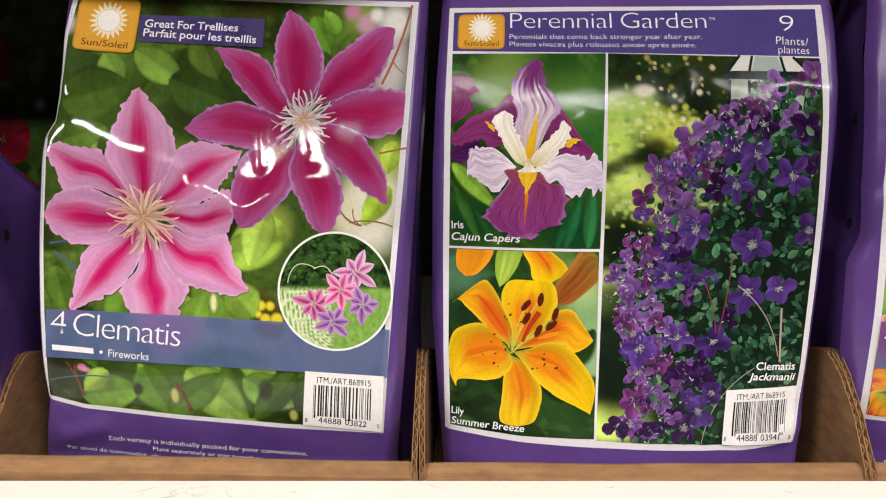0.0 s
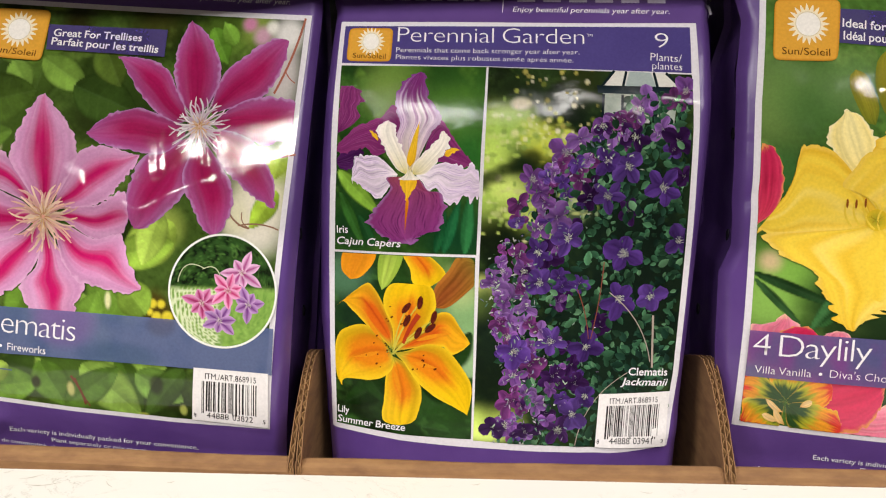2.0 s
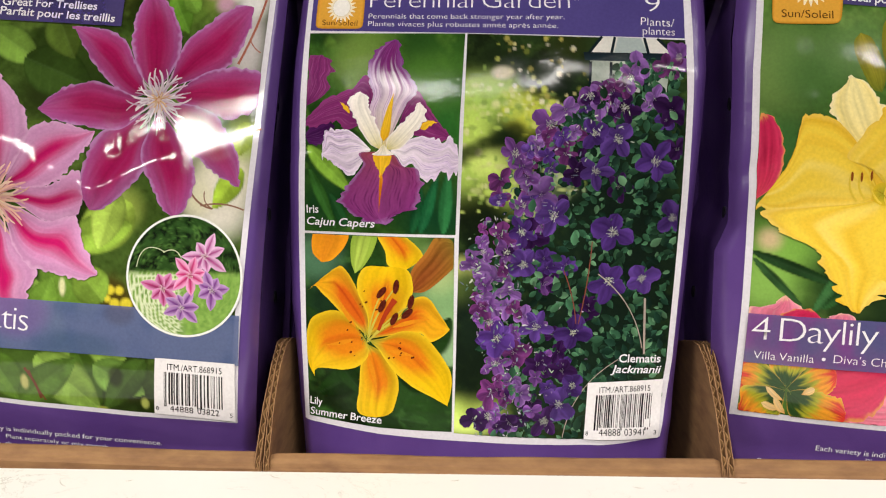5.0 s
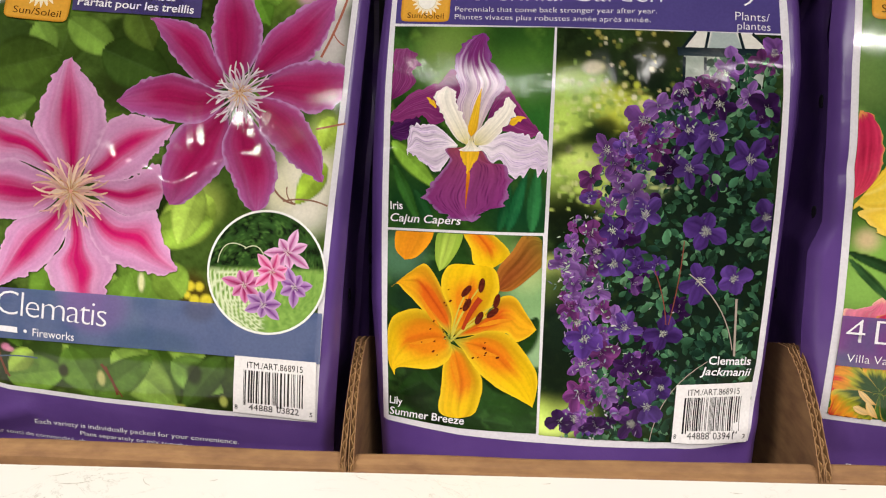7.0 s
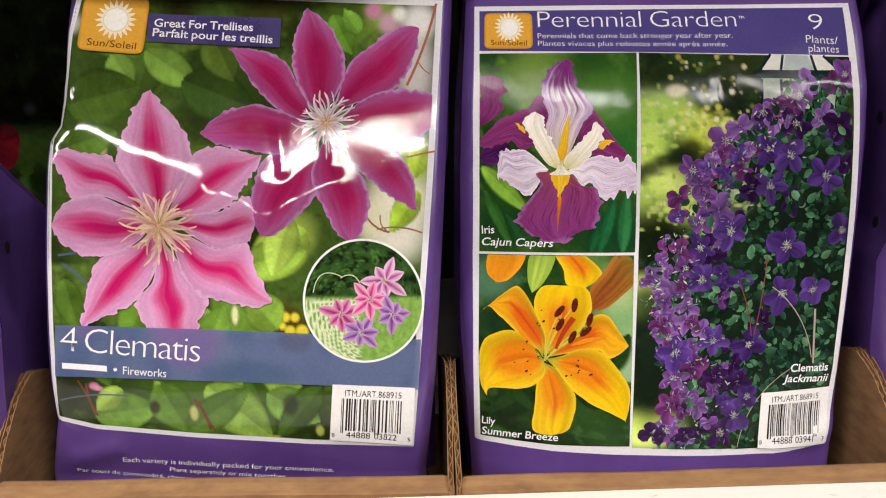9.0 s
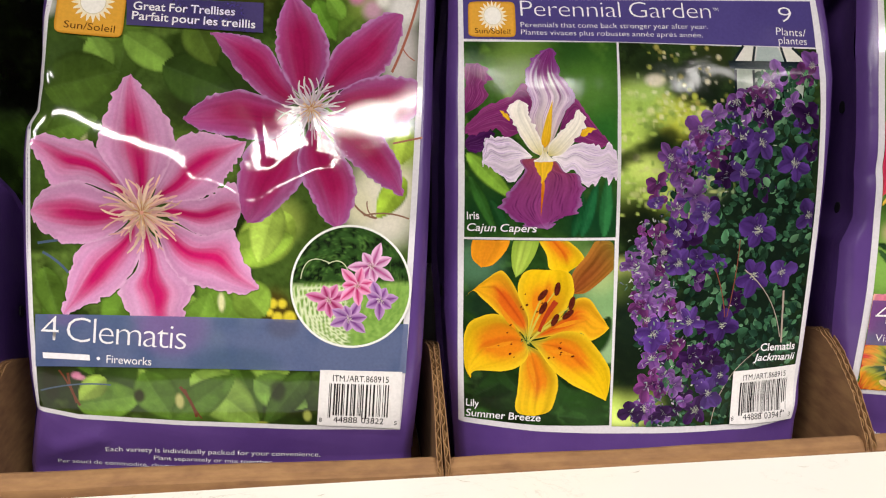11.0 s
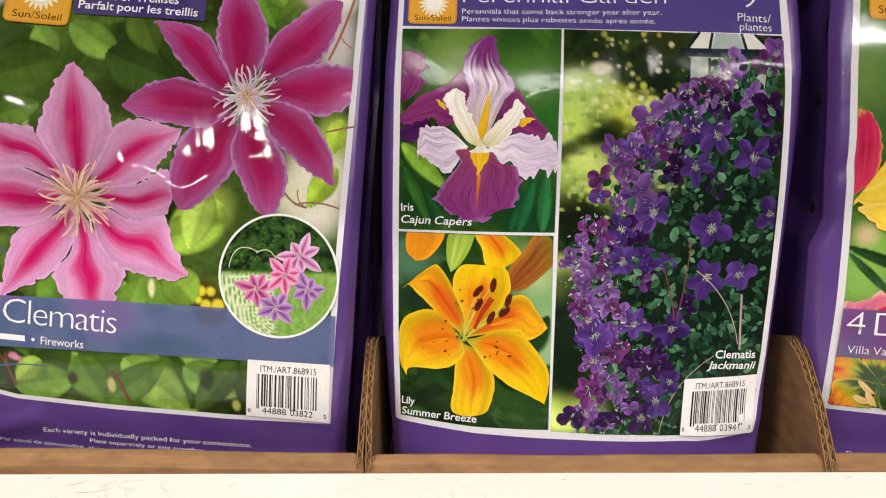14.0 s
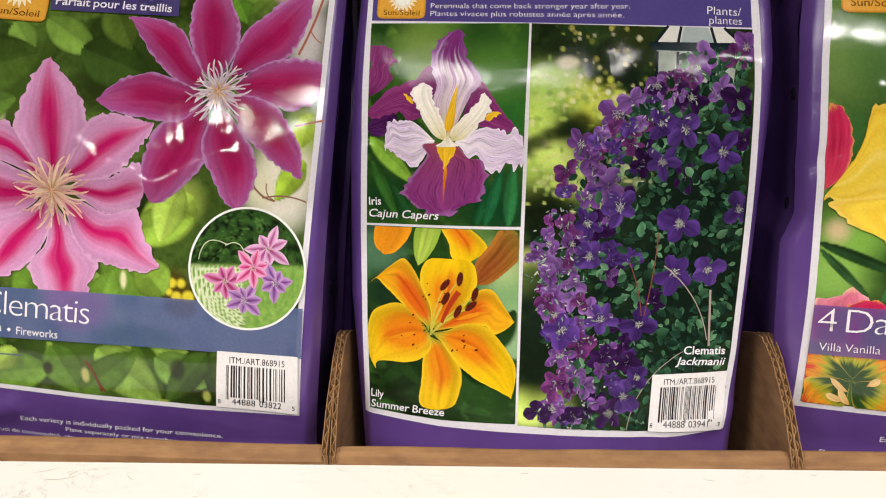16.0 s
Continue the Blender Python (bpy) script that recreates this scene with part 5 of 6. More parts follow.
lettering(bag, "Summer Breeze", (-94.0, -97.3), (-54.8, -98.2), 4.2, picture, lift=3.2, bold=0.01, slant=0.1)

# --- climbing clematis picture ---
VL = [(-10.4, 100.0), (-14.3, 1.7), (-17.0, -100.8)]
VR = [(99.0, 95.9), (99.4, 68.6), (96.6, 11.1), (92.5, -65.0), (87.2, -104.0)]
VB = [(-17.0, -100.8), (20.2, -102.4), (44.7, -103.8), (66.8, -104.3), (87.2, -104.0)]
U, W, S, T = patch(VL, VR, None, VB, 0.8)
C = foliage_ground(U, W, 51, "131C0D", "24351A", "3A5024", 9)
rng = random.Random(12)
MASSES = (((-6.1, 65.8), (11, 13), "9FBB55"), ((4.2, 71.3), 9, "90AD4E"), ((-9.3, 51.7), 9, "B2CA5C"), ((18.3, 60.8), 8, "C6CD4A"), ((12.6, 65.6), 6, "AFBD50"), ((28.5, 61.8), 6, "C1CA57"), ((-2.3, 34.7), (14, 8), "CADC72"), ((-9.5, 26.2), (9, 10), "A6C157"), ((9.3, 22.3), 8, "C1DA62"), ((23.8, 17.3), 8, "BDD382"), ((38.3, 28.5), 7, "92AB7B"), ((-11.3, -15.0), (6, 5), "CFD87B"), ((-11.2, -24.7), (5, 8), "647937"), ((-9.7, -89.0), (14, 7), "C1D865"), ((-11.1, -96.1), (12, 5), "D1E577"))
for p, r, tone in MASSES:
    C = blot(C, U, W, p, r, linear(tone) * 1.25, 0.8, 0.95)
for p, r, tone in (((1.9, 88.4), (20, 7), "1A2512"), ((33.3, 78.1), 12, "141E10"), ((39.7, 92.2), 10, "2A3216"), ((-8.1, 10.4), 14, "10180C"), ((2.1, 7.5), 14, "121A0E"), ((-8.8, -45.7), (8, 34), "16221A"), ((-7.0, -70.0), (9, 16), "141E12"), ((61.7, 26.7), 40, "12201A"), ((55.0, -46.8), 44, "12201A"), ((75.0, -11.7), 34, "101A14")):
    C = blot(C, U, W, p, r, tone, 0.8, 0.85)
for _ in range(420):
    q, r, tone = rng.choice(MASSES[:11])
    r = r if np.isscalar(r) else max(r)
    p = (q[0] + rng.gauss(0, 0.75 * r), q[1] + rng.gauss(0, 0.65 * r))
    C = blot(C, U, W, p, (rng.uniform(0.7, 2.4), rng.uniform(0.6, 1.8)), rng.choice((tone, tone, tone, "C4CC7E", "D8D89A", "7E9848")), 0.45, rng.uniform(0.35, 0.85))
for p, r in (((-14.3, 39.0), (5, 4)), ((-7.9, 42.6), (6, 3.5)), ((-0.7, 46.6), (6, 3)), ((6.5, 48.8), (6, 4)), ((13.8, 52.3), (5, 5))):
    C = blot(C, U, W, p, r, "182212", 0.6, 0.85)
for _ in range(60):
    p = (rng.uniform(4, 56), rng.uniform(62, 99))
    C = blot(C, U, W, p, rng.uniform(0.5, 1.5), rng.choice(("D8CE8C", "B8AC58", "E6DEC0", "98A044")), 0.3, rng.uniform(0.3, 0.85))
C = blot(C, U, W, (7.4, 80.6), (5, 3), "D8CEB0", 0.5, 0.8)
picture = sheet("clematis_picture", bag, U, W, 0.55, C, ob, None, "printed picture of a purple climbing clematis on a lamp post")
vine_sides = keep(((-10.4, 100.0), (-17.0, -100.8)), ((99.6, 95.9), (89.9, -104.4)))


def cut_vine(U, W):
    U, W = vine_sides(U, W)
    return U, np.clip(W, np.interp(U, [q[0] for q in VB], [q[1] for q in VB]), VL[0][1] - 0.5)



# the lamp in the picture
IRON, PANE = linear("141E24"), linear("C9CDC4")
U1, W1, S1, T1 = patch([(57.3, 97.9), (50.9, 89.7)], [(84.8, 96.4), (92.0, 89.1)], step=1.0)
lamp = sheet("printed_lantern", bag, U1, W1, 0.8, mix(linear("D8D4CC"), linear("8FA0A0"), (np.abs(S1 - 0.5) < 0.22) * 0.8), ob, None, "printed dark green lantern with white panes")
U1, W1, S1, T1 = patch([(47.7, 90.3), (48.3, 86.3)], [(95.5, 89.1), (92.9, 84.6)], step=1.0)
sheet("lantern_rim", bag, U1, W1, 0.95, mix(IRON, IRON * 2.2, T1), lamp)
U1, W1, S1, T1 = patch([(50.9, 86.3), (50.6, 73.6)], [(90.8, 84.6), (88.6, 68.7)], step=1.0)
sheet("lantern_glass", bag, U1, W1, 0.85, mix(PANE * 0.9, linear("7A8A7C"), fractal(U1 / 5, W1 / 5, 2, 3)), lamp)
strokes("lantern_bar", bag, [bend_line((51.2, 85.7), (50.5, 72.2)), bend_line((61.4, 85.3), (60.8, 73.4)), bend_line((63.7, 97.5), (61.7, 89.6)), bend_line((78.4, 97.0), (80.2, 89.3)), bend_line((57.3, 97.9), (50.6, 90.0)), bend_line((84.9, 96.6), (92.6, 89.1)), bend_line((79.0, 84.8), (78.4, 71.7))], 1.05, [1.4] * 7, IRON, lamp)


# leaves of the climber, many small ones in one layer
def vine_edge(w):
    """How far the climber reaches to one side at a height."""
    pts = [(-6.7, -99.0), (1.9, -76.0), (-2.9, -51.8), (-9.1, -27.8), (-12.2, -10.0), (0.6, 13.2), (12.1, 38.8), (38.5, 61.1), (53.4, 72.1), (65.9, 86.1)]
    pts = sorted((q[1], q[0]) for q in pts)
    return np.interp(w, [q[0] for q in pts], [q[1] for q in pts])


rng = random.Random(77)
Vs, Fs, Cs, count = [], [], [], 0
top_w, low_w = (68.8, 86.0)[1], (73.3, -105.5)[1]
for k in range(1500):
    w = rng.uniform(low_w, top_w)
    hi = np.interp(w, [VR[4][1], VR[3][1], VR[2][1], VR[1][1]], [VR[4][0], VR[3][0], VR[2][0], VR[1][0]]) - 3
    lo = float(vine_edge(w)) + 2
    u = lo + (hi - lo) * rng.random() ** 0.8
    a, r = rng.uniform(0, 6.28), rng.uniform(2.5, 7.0)
    P = petal_places((u, w), (u + r * math.cos(a), w + r * math.sin(a)), r * 0.62, n=5, m=3, broad=0.4, foot=0.3)
    Pu, Pw = cut_vine(P[0], P[1])
    tone = linear(rng.choice(("16281C", "1C3424", "264430", "12211A", "2C4E38", "1A3226", "36583E", "48684C"))) * rng.uniform(0.55, 1.2) * (0.65 + 1.5 * float(fractal(u / 14, w / 14, 65, 3)))
    Vs.append(bag.place(Pu, Pw, 0.7 + 0.00045 * k).reshape(-1, 3))
    Fs += grid_faces(5, 3, count)
    Cs.append(mix(tone * 0.8, tone * 1.5, np.clip(P[3] + 0.3, 0, 1)).reshape(-1, 3))
    count += 15
tagged(ink_mesh("printed_leaves", np.concatenate(Vs), Fs, np.concatenate(Cs), ob, None, "printed dark green climber leaves"), kind="stuff")


def vine_flower(c, r, turn, tones, lift, seed, petals=4, star=True):
    """One small flower, seen more or less from the side."""
    rng = random.Random(seed)
    c = (c[0], max(c[1], float(np.interp(c[0], [q[0] for q in VB], [q[1] for q in VB])) + 0.9 * r))
    near = math.exp(-max(c[0] - float(vine_edge(c[1])), 0) / 26)
    tone = (0.72 + 0.8 * float(fractal(c[0] / 15, c[1] / 15, 66, 3))) * (0.78 + 0.40 * near) * rng.uniform(0.75, 1.15)
    flat = plain_ink(*tones, 0.7, 6)
    paint = lambda S, V, k: flat(S, V, k) * (tone * (0.72 + 0.42 * ease(-0.6, 0.8, V * (1 if k % 2 else -1))))[..., None]
    squash, lean = rng.uniform(0.55, 1.0) if not star else rng.uniform(0.8, 1.0), rng.uniform(0, 3.14)
    head = stamens(bag, c, r * (0.30 if star else 0.2), 18 if star else 6, lift + 0.3, ("C9CDB0", "E4E6D4") if star else ("A8A0A8", "B8B0B0"), ob, seed, "printed_flower")
    for j in range(petals):
        a = turn + (j + rng.uniform(-0.18, 0.18)) * 2 * math.pi / petals
        L = r * rng.uniform(0.8, 1.12)
        x, y = L * math.cos(a), L * math.sin(a) * squash
        tip = (c[0] + x * math.cos(lean) - y * math.sin(lean), c[1] + x * math.sin(lean) + y * math.cos(lean))
        petal(bag, c, tip, r * rng.uniform(0.5, 0.7) * (1 if petals > 4 else 1.3), lift + 0.02 * j, paint, head, seed * 7 + j, cut_vine, bow=rng.uniform(-0.08, 0.08), broad=0.55, foot=0.25, point=0.6, ruffle=0.3, crisp=1.6, n=11, m=9, name="petal")
    return head


VIOLET = (("54367E", "482C70", "32204E"), ("5E4088", "50347A", "382456"), ("3E2050", "301642", "1E0C2C"))
PALE = (("7A4C8C", "643C7C", "3A2050"), ("8A64A0", "6E4888", "422858"), ("70366C", "5A2A5E", "36183E"))
for k, (p, r) in enumerate((
        ((83.3, 37.0), 11), ((64.5, 48.0), 10), ((52.9, 51.0), 9), ((33.1, 10.9), 11), ((62.5, 2.4), 12), ((92.4, 8.9), 9), ((60.7, -21.8), 11.5), ((77.5, -21.4), 10),
        ((43.3, -47.9), 10), ((24.4, -45.0), 9.5), ((4.4, -50.8), 10), ((17.7, -13.1), 10), ((16.9, 3.0), 9), ((36.6, -85.3), 10), ((43.3, -75.4), 8), ((53.3, 32.6), 9))):
    vine_flower(p, r, 0.5 + 1.1 * k, VIOLET[k % 2], 1.5 + 0.03 * k, 500 + k, 4 if k % 3 else 5)
for k, p in enumerate(((-2.1, -7.1), (-6.4, -12.9), (6.5, 1.6), (9.5, -7.1), (2.5, -21.8), (-3.2, -33.7), (1.4, -42.7), (10.0, -33.7), (13.4, -57.8), (4.7, -63.9), (10.8, -73.0), (2.0, -79.1), (0.7, -91.3), (16.9, -79.2), (6.3, 28.9), (13.6, 41.6), (19.3, 30.2), (25.2, 44.3), (31.1, 55.5), (38.6, 62.5), (38.2, 41.3), (17.9, 16.0), (26.6, 21.6), (41.2, 49.8), (50.4, 69.3), (56.1, 66.4), (62.2, 72.0), (71.2, 77.5), (76.0, 83.1), (89.2, 82.9), (95.4, 87.1), (82.6, 67.4), (91.4, 61.6), (67.8, 63.4), (94.4, 43.0), (44.0, 32.7), (21.0, 1.5), (25.5, -64.1), (37.6, -67.5), (29.2, -94.8), (-6.7, -97.5), (11.2, -97.4))):
    tones = PALE[k % 3] if k < 32 else VIOLET[2]
    vine_flower(p, 7.5 + (k * 5 % 7) * 0.4, 0.3 + 0.9 * k, tones, 1.1 + 0.006 * k, 600 + k, 4 + k % 2, k % 3 == 0)
rng = random.Random(31)
for k in range(80):
    w = rng.uniform(low_w + 4, (68.2, 74.7)[1])
    u = float(vine_edge(w)) + abs(rng.gauss(0, 15))
    vine_flower((u, w), rng.uniform(3.5, 6.5), rng.uniform(0, 6), PALE[k % 3] if k % 4 else VIOLET[k % 3], 1.05 + 0.005 * k, 900 + k, rng.choice((3, 4, 5)), False)
for k in range(26):
    w = rng.uniform(low_w + 8, (68.5, 80.4)[1])
    u = float(vine_edge(w)) + rng.uniform(18, 60)
    vine_flower((u, w), rng.uniform(5.0, 8.0), rng.uniform(0, 6), VIOLET[2] if k % 3 else VIOLET[0], 1.0 + 0.006 * k, 1000 + k, rng.choice((4, 5, 6)), False)
# small glints on the climber, painted as pale flecks of ink
rng = random.Random(55)
Vs, Fs, Cs, count = [], [], [], 0
for k in range(420):
    w = rng.uniform(low_w + 3, 78.0)
    u = float(vine_edge(w)) + abs(rng.gauss(0, 20)) - 2.0
    a, r = rng.uniform(0, 6.28), rng.uniform(0.8, 3.2)
    P = petal_places((u, w), (u + r * math.cos(a), w + r * math.sin(a)), rng.uniform(0.35, 1.0), n=4, m=3, broad=0.5, foot=0.3)
    Pu, Pw = cut_vine(P[0], P[1])
    tone = linear(rng.choice(("B8C4B0", "9AB09C", "8890A8", "C8BCD0", "6A8A78", "D8DCCC", "A890B8", "587A50"))) * rng.uniform(0.4, 0.9)
    Vs.append(bag.place(Pu, Pw, 1.9 + 0.0008 * k).reshape(-1, 3))
    Fs += grid_faces(4, 3, count)
    Cs.append(np.broadcast_to(tone, (12, 3)))
    count += 12
tagged(ink_mesh("printed_glints", np.concatenate(Vs), Fs, np.concatenate(Cs), ob, None, "printed pale glints and flecks along the climber"), kind="stuff")
strokes("printed_stem", bag, [bend_line((52.2, -2.0), (45.8, -43.5), 0.02), bend_line((38.1, -16.4), (44.6, -43.5), 0.04)], 1.8, [0.5, 0.5], linear("7A4438"), picture)
strokes("printed_stem", bag, [bend_line((55.4, -18.3), (79.0, -57.6), 0.10), bend_line((79.7, -31.5), (80.2, -60.8)), bend_line((38.5, -102.8), (66.7, -62.9), 0.12)], 1.8, [0.5, 1.1, 0.4], linear("A8988E"), picture)
lettering(bag, "Clematis", (67.0, -64.2), (88.9, -65.6), 4.4, picture, lift=3.6, bold=0.014)
lettering(bag, "Jackmanii", (62.9, -69.5), (89.3, -71.4), 4.2, picture, lift=3.6, bold=0.014, slant=0.2)
bar_code(bag, (51.3, -74.3), (90.8, -74.7), (88.6, -105.5), (49.6, -103.8), ("44888", "03941"), ob, 3.8, 5, tail="3")
lettering(bag, "Enjoy beautiful perennials year after year.", (2.7, 129.9), (88.7, 128.2), 3.0, ob, lift=1.0, slant=0.2)
brand_bars(bag, (-80.1, 137.2), (-7.8, 135.8), 8, ob)
brand_bars(bag, (3.7, 135.6), (89.8, 134.1), 6, ob)
strokes("divider_line", bag, [bend_line((-2.0, 143.1), (-2.9, 129.7))], 0.5, [0.4], WHITE, ob)


# ================= bag of daylilies =================
INK = INK_GLOSS
edge_l = [(-95.6, 136.7), (-92.8, 124.5), (-96.7, 95.7), (-98.2, 33.1), (-97.9, 5.6), (-103.7, -9.5), (-102.8, -51.2), (-99.0, -97.9), (-90.9, -123.8)]
daylily_bag = Bag(305.0, (-15.17, -12.02, 13.73, 2.88, 0.83, 12.06, -6.07, 0.75), edge_l, [(u + 207 - 0.02 * w, w) for u, w in edge_l], creases=CREASES_THREE)
bag = daylily_bag
ob = bag_body(bag, "purple film bag of daylily roots with large yellow flower picture")
OUT_L = [(-84.1, 141.4), (-85.3, 124.4), (-89.1, 81.4), (-90.9, 10.2), (-91.1, -37.6), (-92.1, -96.1)]
OUT_R = [(u + 184 - 0.03 * w, w + 4 if w > 0 else w - 4) for u, w in OUT_L]
U, W, S, T = patch(OUT_L, OUT_R, None, None, 2.0)
sheet("white_border", bag, U, W, 0.3, linear("DDD8DE"), ob, None, "white printed border")
U, W, S, T = patch(OUT_L, OUT_R, None, None, 0.95, (0.019, 0.015, 0.012, 0.014))
C = foliage_ground(U, W, 71, "33501F", "4F7430", "76964A", 40)
for px, r, tone, k in (((-80.7, 81.4), 20, "7C9A52", 0.6), ((-63.8, 89.8), 16, "5E8440", 0.6), ((-58.7, 75.7), 14, "3E6230", 0.7), ((-75.4, 44.8), 12, "3C6A34", 0.7), ((-71.3, -9.4), 18, "7FAE48", 0.9), ((-81.4, -24.8), 14, "8CB856", 0.8), ((-49.2, -20.1), 14, "1E3A1C", 0.9), ((-16.4, -36.0), 24, "1B3218", 0.9), ((-25.8, -51.4), 30, "1C2C18", 0.8), ((-79.8, -1.0), 5, "E0B898", 0.7), ((-9.1, -84.4), 14, "141A10", 0.9), ((-39.1, 89.7), 14, "6A8A52", 0.6)):
    C = blot(C, U, W, px, r, tone, 0.8, k)
for a, b, w, tone in (((-88.3, -7.2), (-43.7, -24.2), 6, "1E3A1C"), ((-87.6, -10.2), (-61.7, -35.6), 4.5, "2A4A26"), ((-41.7, -11.1), (-58.9, -38.5), 7, "356034"), ((-53.7, -35.1), (-38.6, -19.6), 5, "2A5228"), ((-9.6, -21.2), (-21.0, -45.2), 8, "234420")):
    C = leaf_blot(C, U, W, a, b, w, tone, 0.15)
picture = sheet("daylily_picture", bag, U, W, 0.5, C, ob, None, "printed daylily picture on blurred green")
wl = sorted((q[1], q[0] + 3.6) for q in OUT_L)


def cut_day(U, W):
    return np.maximum(U, np.interp(W, [q[0] for q in wl], [q[1] for q in wl])), np.maximum(W, np.interp(U, [OUT_L[-1][0], OUT_R[-1][0]], [OUT_L[-1][1], OUT_R[-1][1]]) + 3.0)


def LEMON(S, V, seed):
    """Soft yellow, golden towards the rim and in the folds."""
    fold = fractal(V * 4.5 + 5, S * 0.6, seed, 3)
    c = mix(linear("EFCC44"), linear("E2AE24"), np.clip(ease(0.3, 0.75, fold) * 0.45 + 0.5 * ease(0.75, 1.0, np.abs(V)) + 0.4 * ease(0.85, 1.0, S), 0, 1))
    c = mix(c, linear("F4DE80"), 0.45 * ease(0.45, 0.8, fractal(V * 3.0 + 31, S * 0.9, seed + 3, 3)))
    c = mix(c, linear("B89A20"), 0.7 * np.exp(-S * 9))
    return c * (0.90 + 0.18 * fractal(V * 10 + 2, S * 0.8, seed + 7, 3))[..., None]


PALE_LEMON = plain_ink("F2DC8A", "F4E4A0", "EFC850", 0.12, 9, "F6EBC0")
FRILL = veined_ink("D23A62", "C22450", "D84A5A", "A81840", 9, 0.45, "E8B050")
BLUSH = veined_ink("E08AA4", "D86A88", "E09060", "F0B4BC", 9, 0.35, "F2CCA0")


def FLAME(S, V, seed):
    """Green throat, yellow halo, then orange and red with a yellow hem."""
    n = 0.30 * (fractal(V * 9, S * 3, seed, 4) - 0.5)
    c = mix(linear("2C4A24"), linear("A8A830"), ease(0.30, 0.46, S + n))
    c = mix(c, linear("E2952A"), ease(0.44, 0.56, S + n))
    c = mix(c, linear("D23C30"), ease(0.58, 0.80, S + 1.6 * n))
    return mix(c * (0.62 + 0.7 * fractal(V * 16, S * 5, seed + 4, 4))[..., None], linear("E8BC4A"), ease(0.88, 1.0, np.abs(V)) * 0.7)


BUD = plain_ink("7A7A1E", "9A922A", "5A6A22", 0.35, 6)
for k, (base, tip, left, right, paint) in enumerate((
        ((-88.7, 17.5), (-85.6, 60.5), [(-88.7, 33.1), (-88.7, 50.3)], [(-80.1, 24.4), (-75.2, 33.5), (-74.3, 44.8), (-76.0, 53.8), (-80.4, 59.4)], FRILL),
        ((-29.2, 70.2), (-37.9, 98.6), [(-34.5, 72.9), (-40.4, 86.9), (-41.1, 94.4)], [(-27.3, 78.5), (-29.1, 86.8), (-32.8, 95.8)], BUD),
        ((-18.5, 68.8), (-20.7, 109.7), [(-25.0, 77.1), (-28.3, 89.6), (-27.0, 102.2)], [(-13.2, 78.5), (-10.8, 92.3), (-13.3, 104.9)], BUD),
        ((-10.8, 68.8), (-11.7, 90.1), [(-15.4, 75.7), (-15.4, 84.0)], [(-5.1, 75.7), (-5.8, 86.7)], BUD))):
    blade(bag, base, tip, left, right, 0.7 + 0.1 * k, paint, picture, 700 + k, cut_day, "printed_bud", ruffle=0.9 if k == 0 else 0.1, crisp=2.4, n=40, m=21)
c = (-66.6, -78.1)
low = stamens(bag, c, 4, 9, 2.6, ("6A8A3A", "8AA048"), ob, 31, "printed_flower", "printed red and orange daylily flower with green throat")
for k, (base, tip, left, right, paint) in enumerate((
        ((-70.7, -61.1), (-71.0, -28.7), [(-87.6, -56.3), (-87.2, -37.4), (-81.3, -35.5), (-75.4, -32.9)], [(-57.7, -53.7), (-61.4, -40.2), (-66.8, -31.5)], BLUSH),
        ((-59.9, -60.2), (-59.0, -34.9), [(-72.8, -51.8), (-72.3, -38.8), (-66.5, -36.0)], [(-48.3, -53.0), (-53.3, -39.7)], FRILL),
        ((-48.9, -62.3), (-45.0, -36.4), [(-57.7, -53.7), (-53.7, -41.2)], [(-33.4, -55.0), (-38.7, -38.7)], BLUSH),
        ((-49.6, -84.7), (-8.2, -85.8), [(-39.8, -74.1), (-23.4, -77.5), (-12.8, -75.7)], [(-37.5, -96.6), (-21.0, -98.3), (-9.3, -94.0)], BLUSH),
        ((-62.6, -76.3), (-18.8, -64.4), [(-57.2, -59.9), (-41.7, -51.9), (-25.5, -54.4)], [(-48.8, -92.9), (-33.8, -93.6), (-23.8, -86.1), (-19.8, -75.6)], FRILL),
        ((-66.6, -78.1), (-44.4, -68.8), [(-63.4, -66.8), (-55.9, -59.8), (-48.5, -60.7)], [(-57.7, -85.6), (-48.5, -82.0), (-45.0, -76.1)], FLAME),
        ((-66.6, -78.1), (-66.9, -57.0), [(-73.3, -70.3), (-76.2, -61.6)], [(-60.5, -69.0), (-57.7, -60.0)], FLAME),
        ((-66.6, -78.1), (-90.2, -73.4), [(-72.7, -70.3), (-83.1, -61.6), (-89.2, -64.5)], [(-72.1, -84.6), (-81.2, -85.7), (-87.9, -82.5)], FLAME),
        ((-67.0, -79.4), (-86.6, -97.7), [(-74.9, -77.6), (-85.9, -78.9), (-88.6, -87.6)], [(-68.1, -91.8), (-72.8, -100.9), (-81.1, -102.8)], FLAME),
        ((-66.4, -80.0), (-37.9, -92.7), [(-58.4, -77.8), (-47.4, -79.6), (-39.2, -85.3)], [(-63.9, -93.0), (-53.4, -101.2), (-42.5, -99.9)], FLAME))):
    blade(bag, base, tip, left, right, 0.9 + 0.1 * k, paint, low, 720 + k, cut_day, ruffle=1.6, crisp=2.6, n=48, m=33)
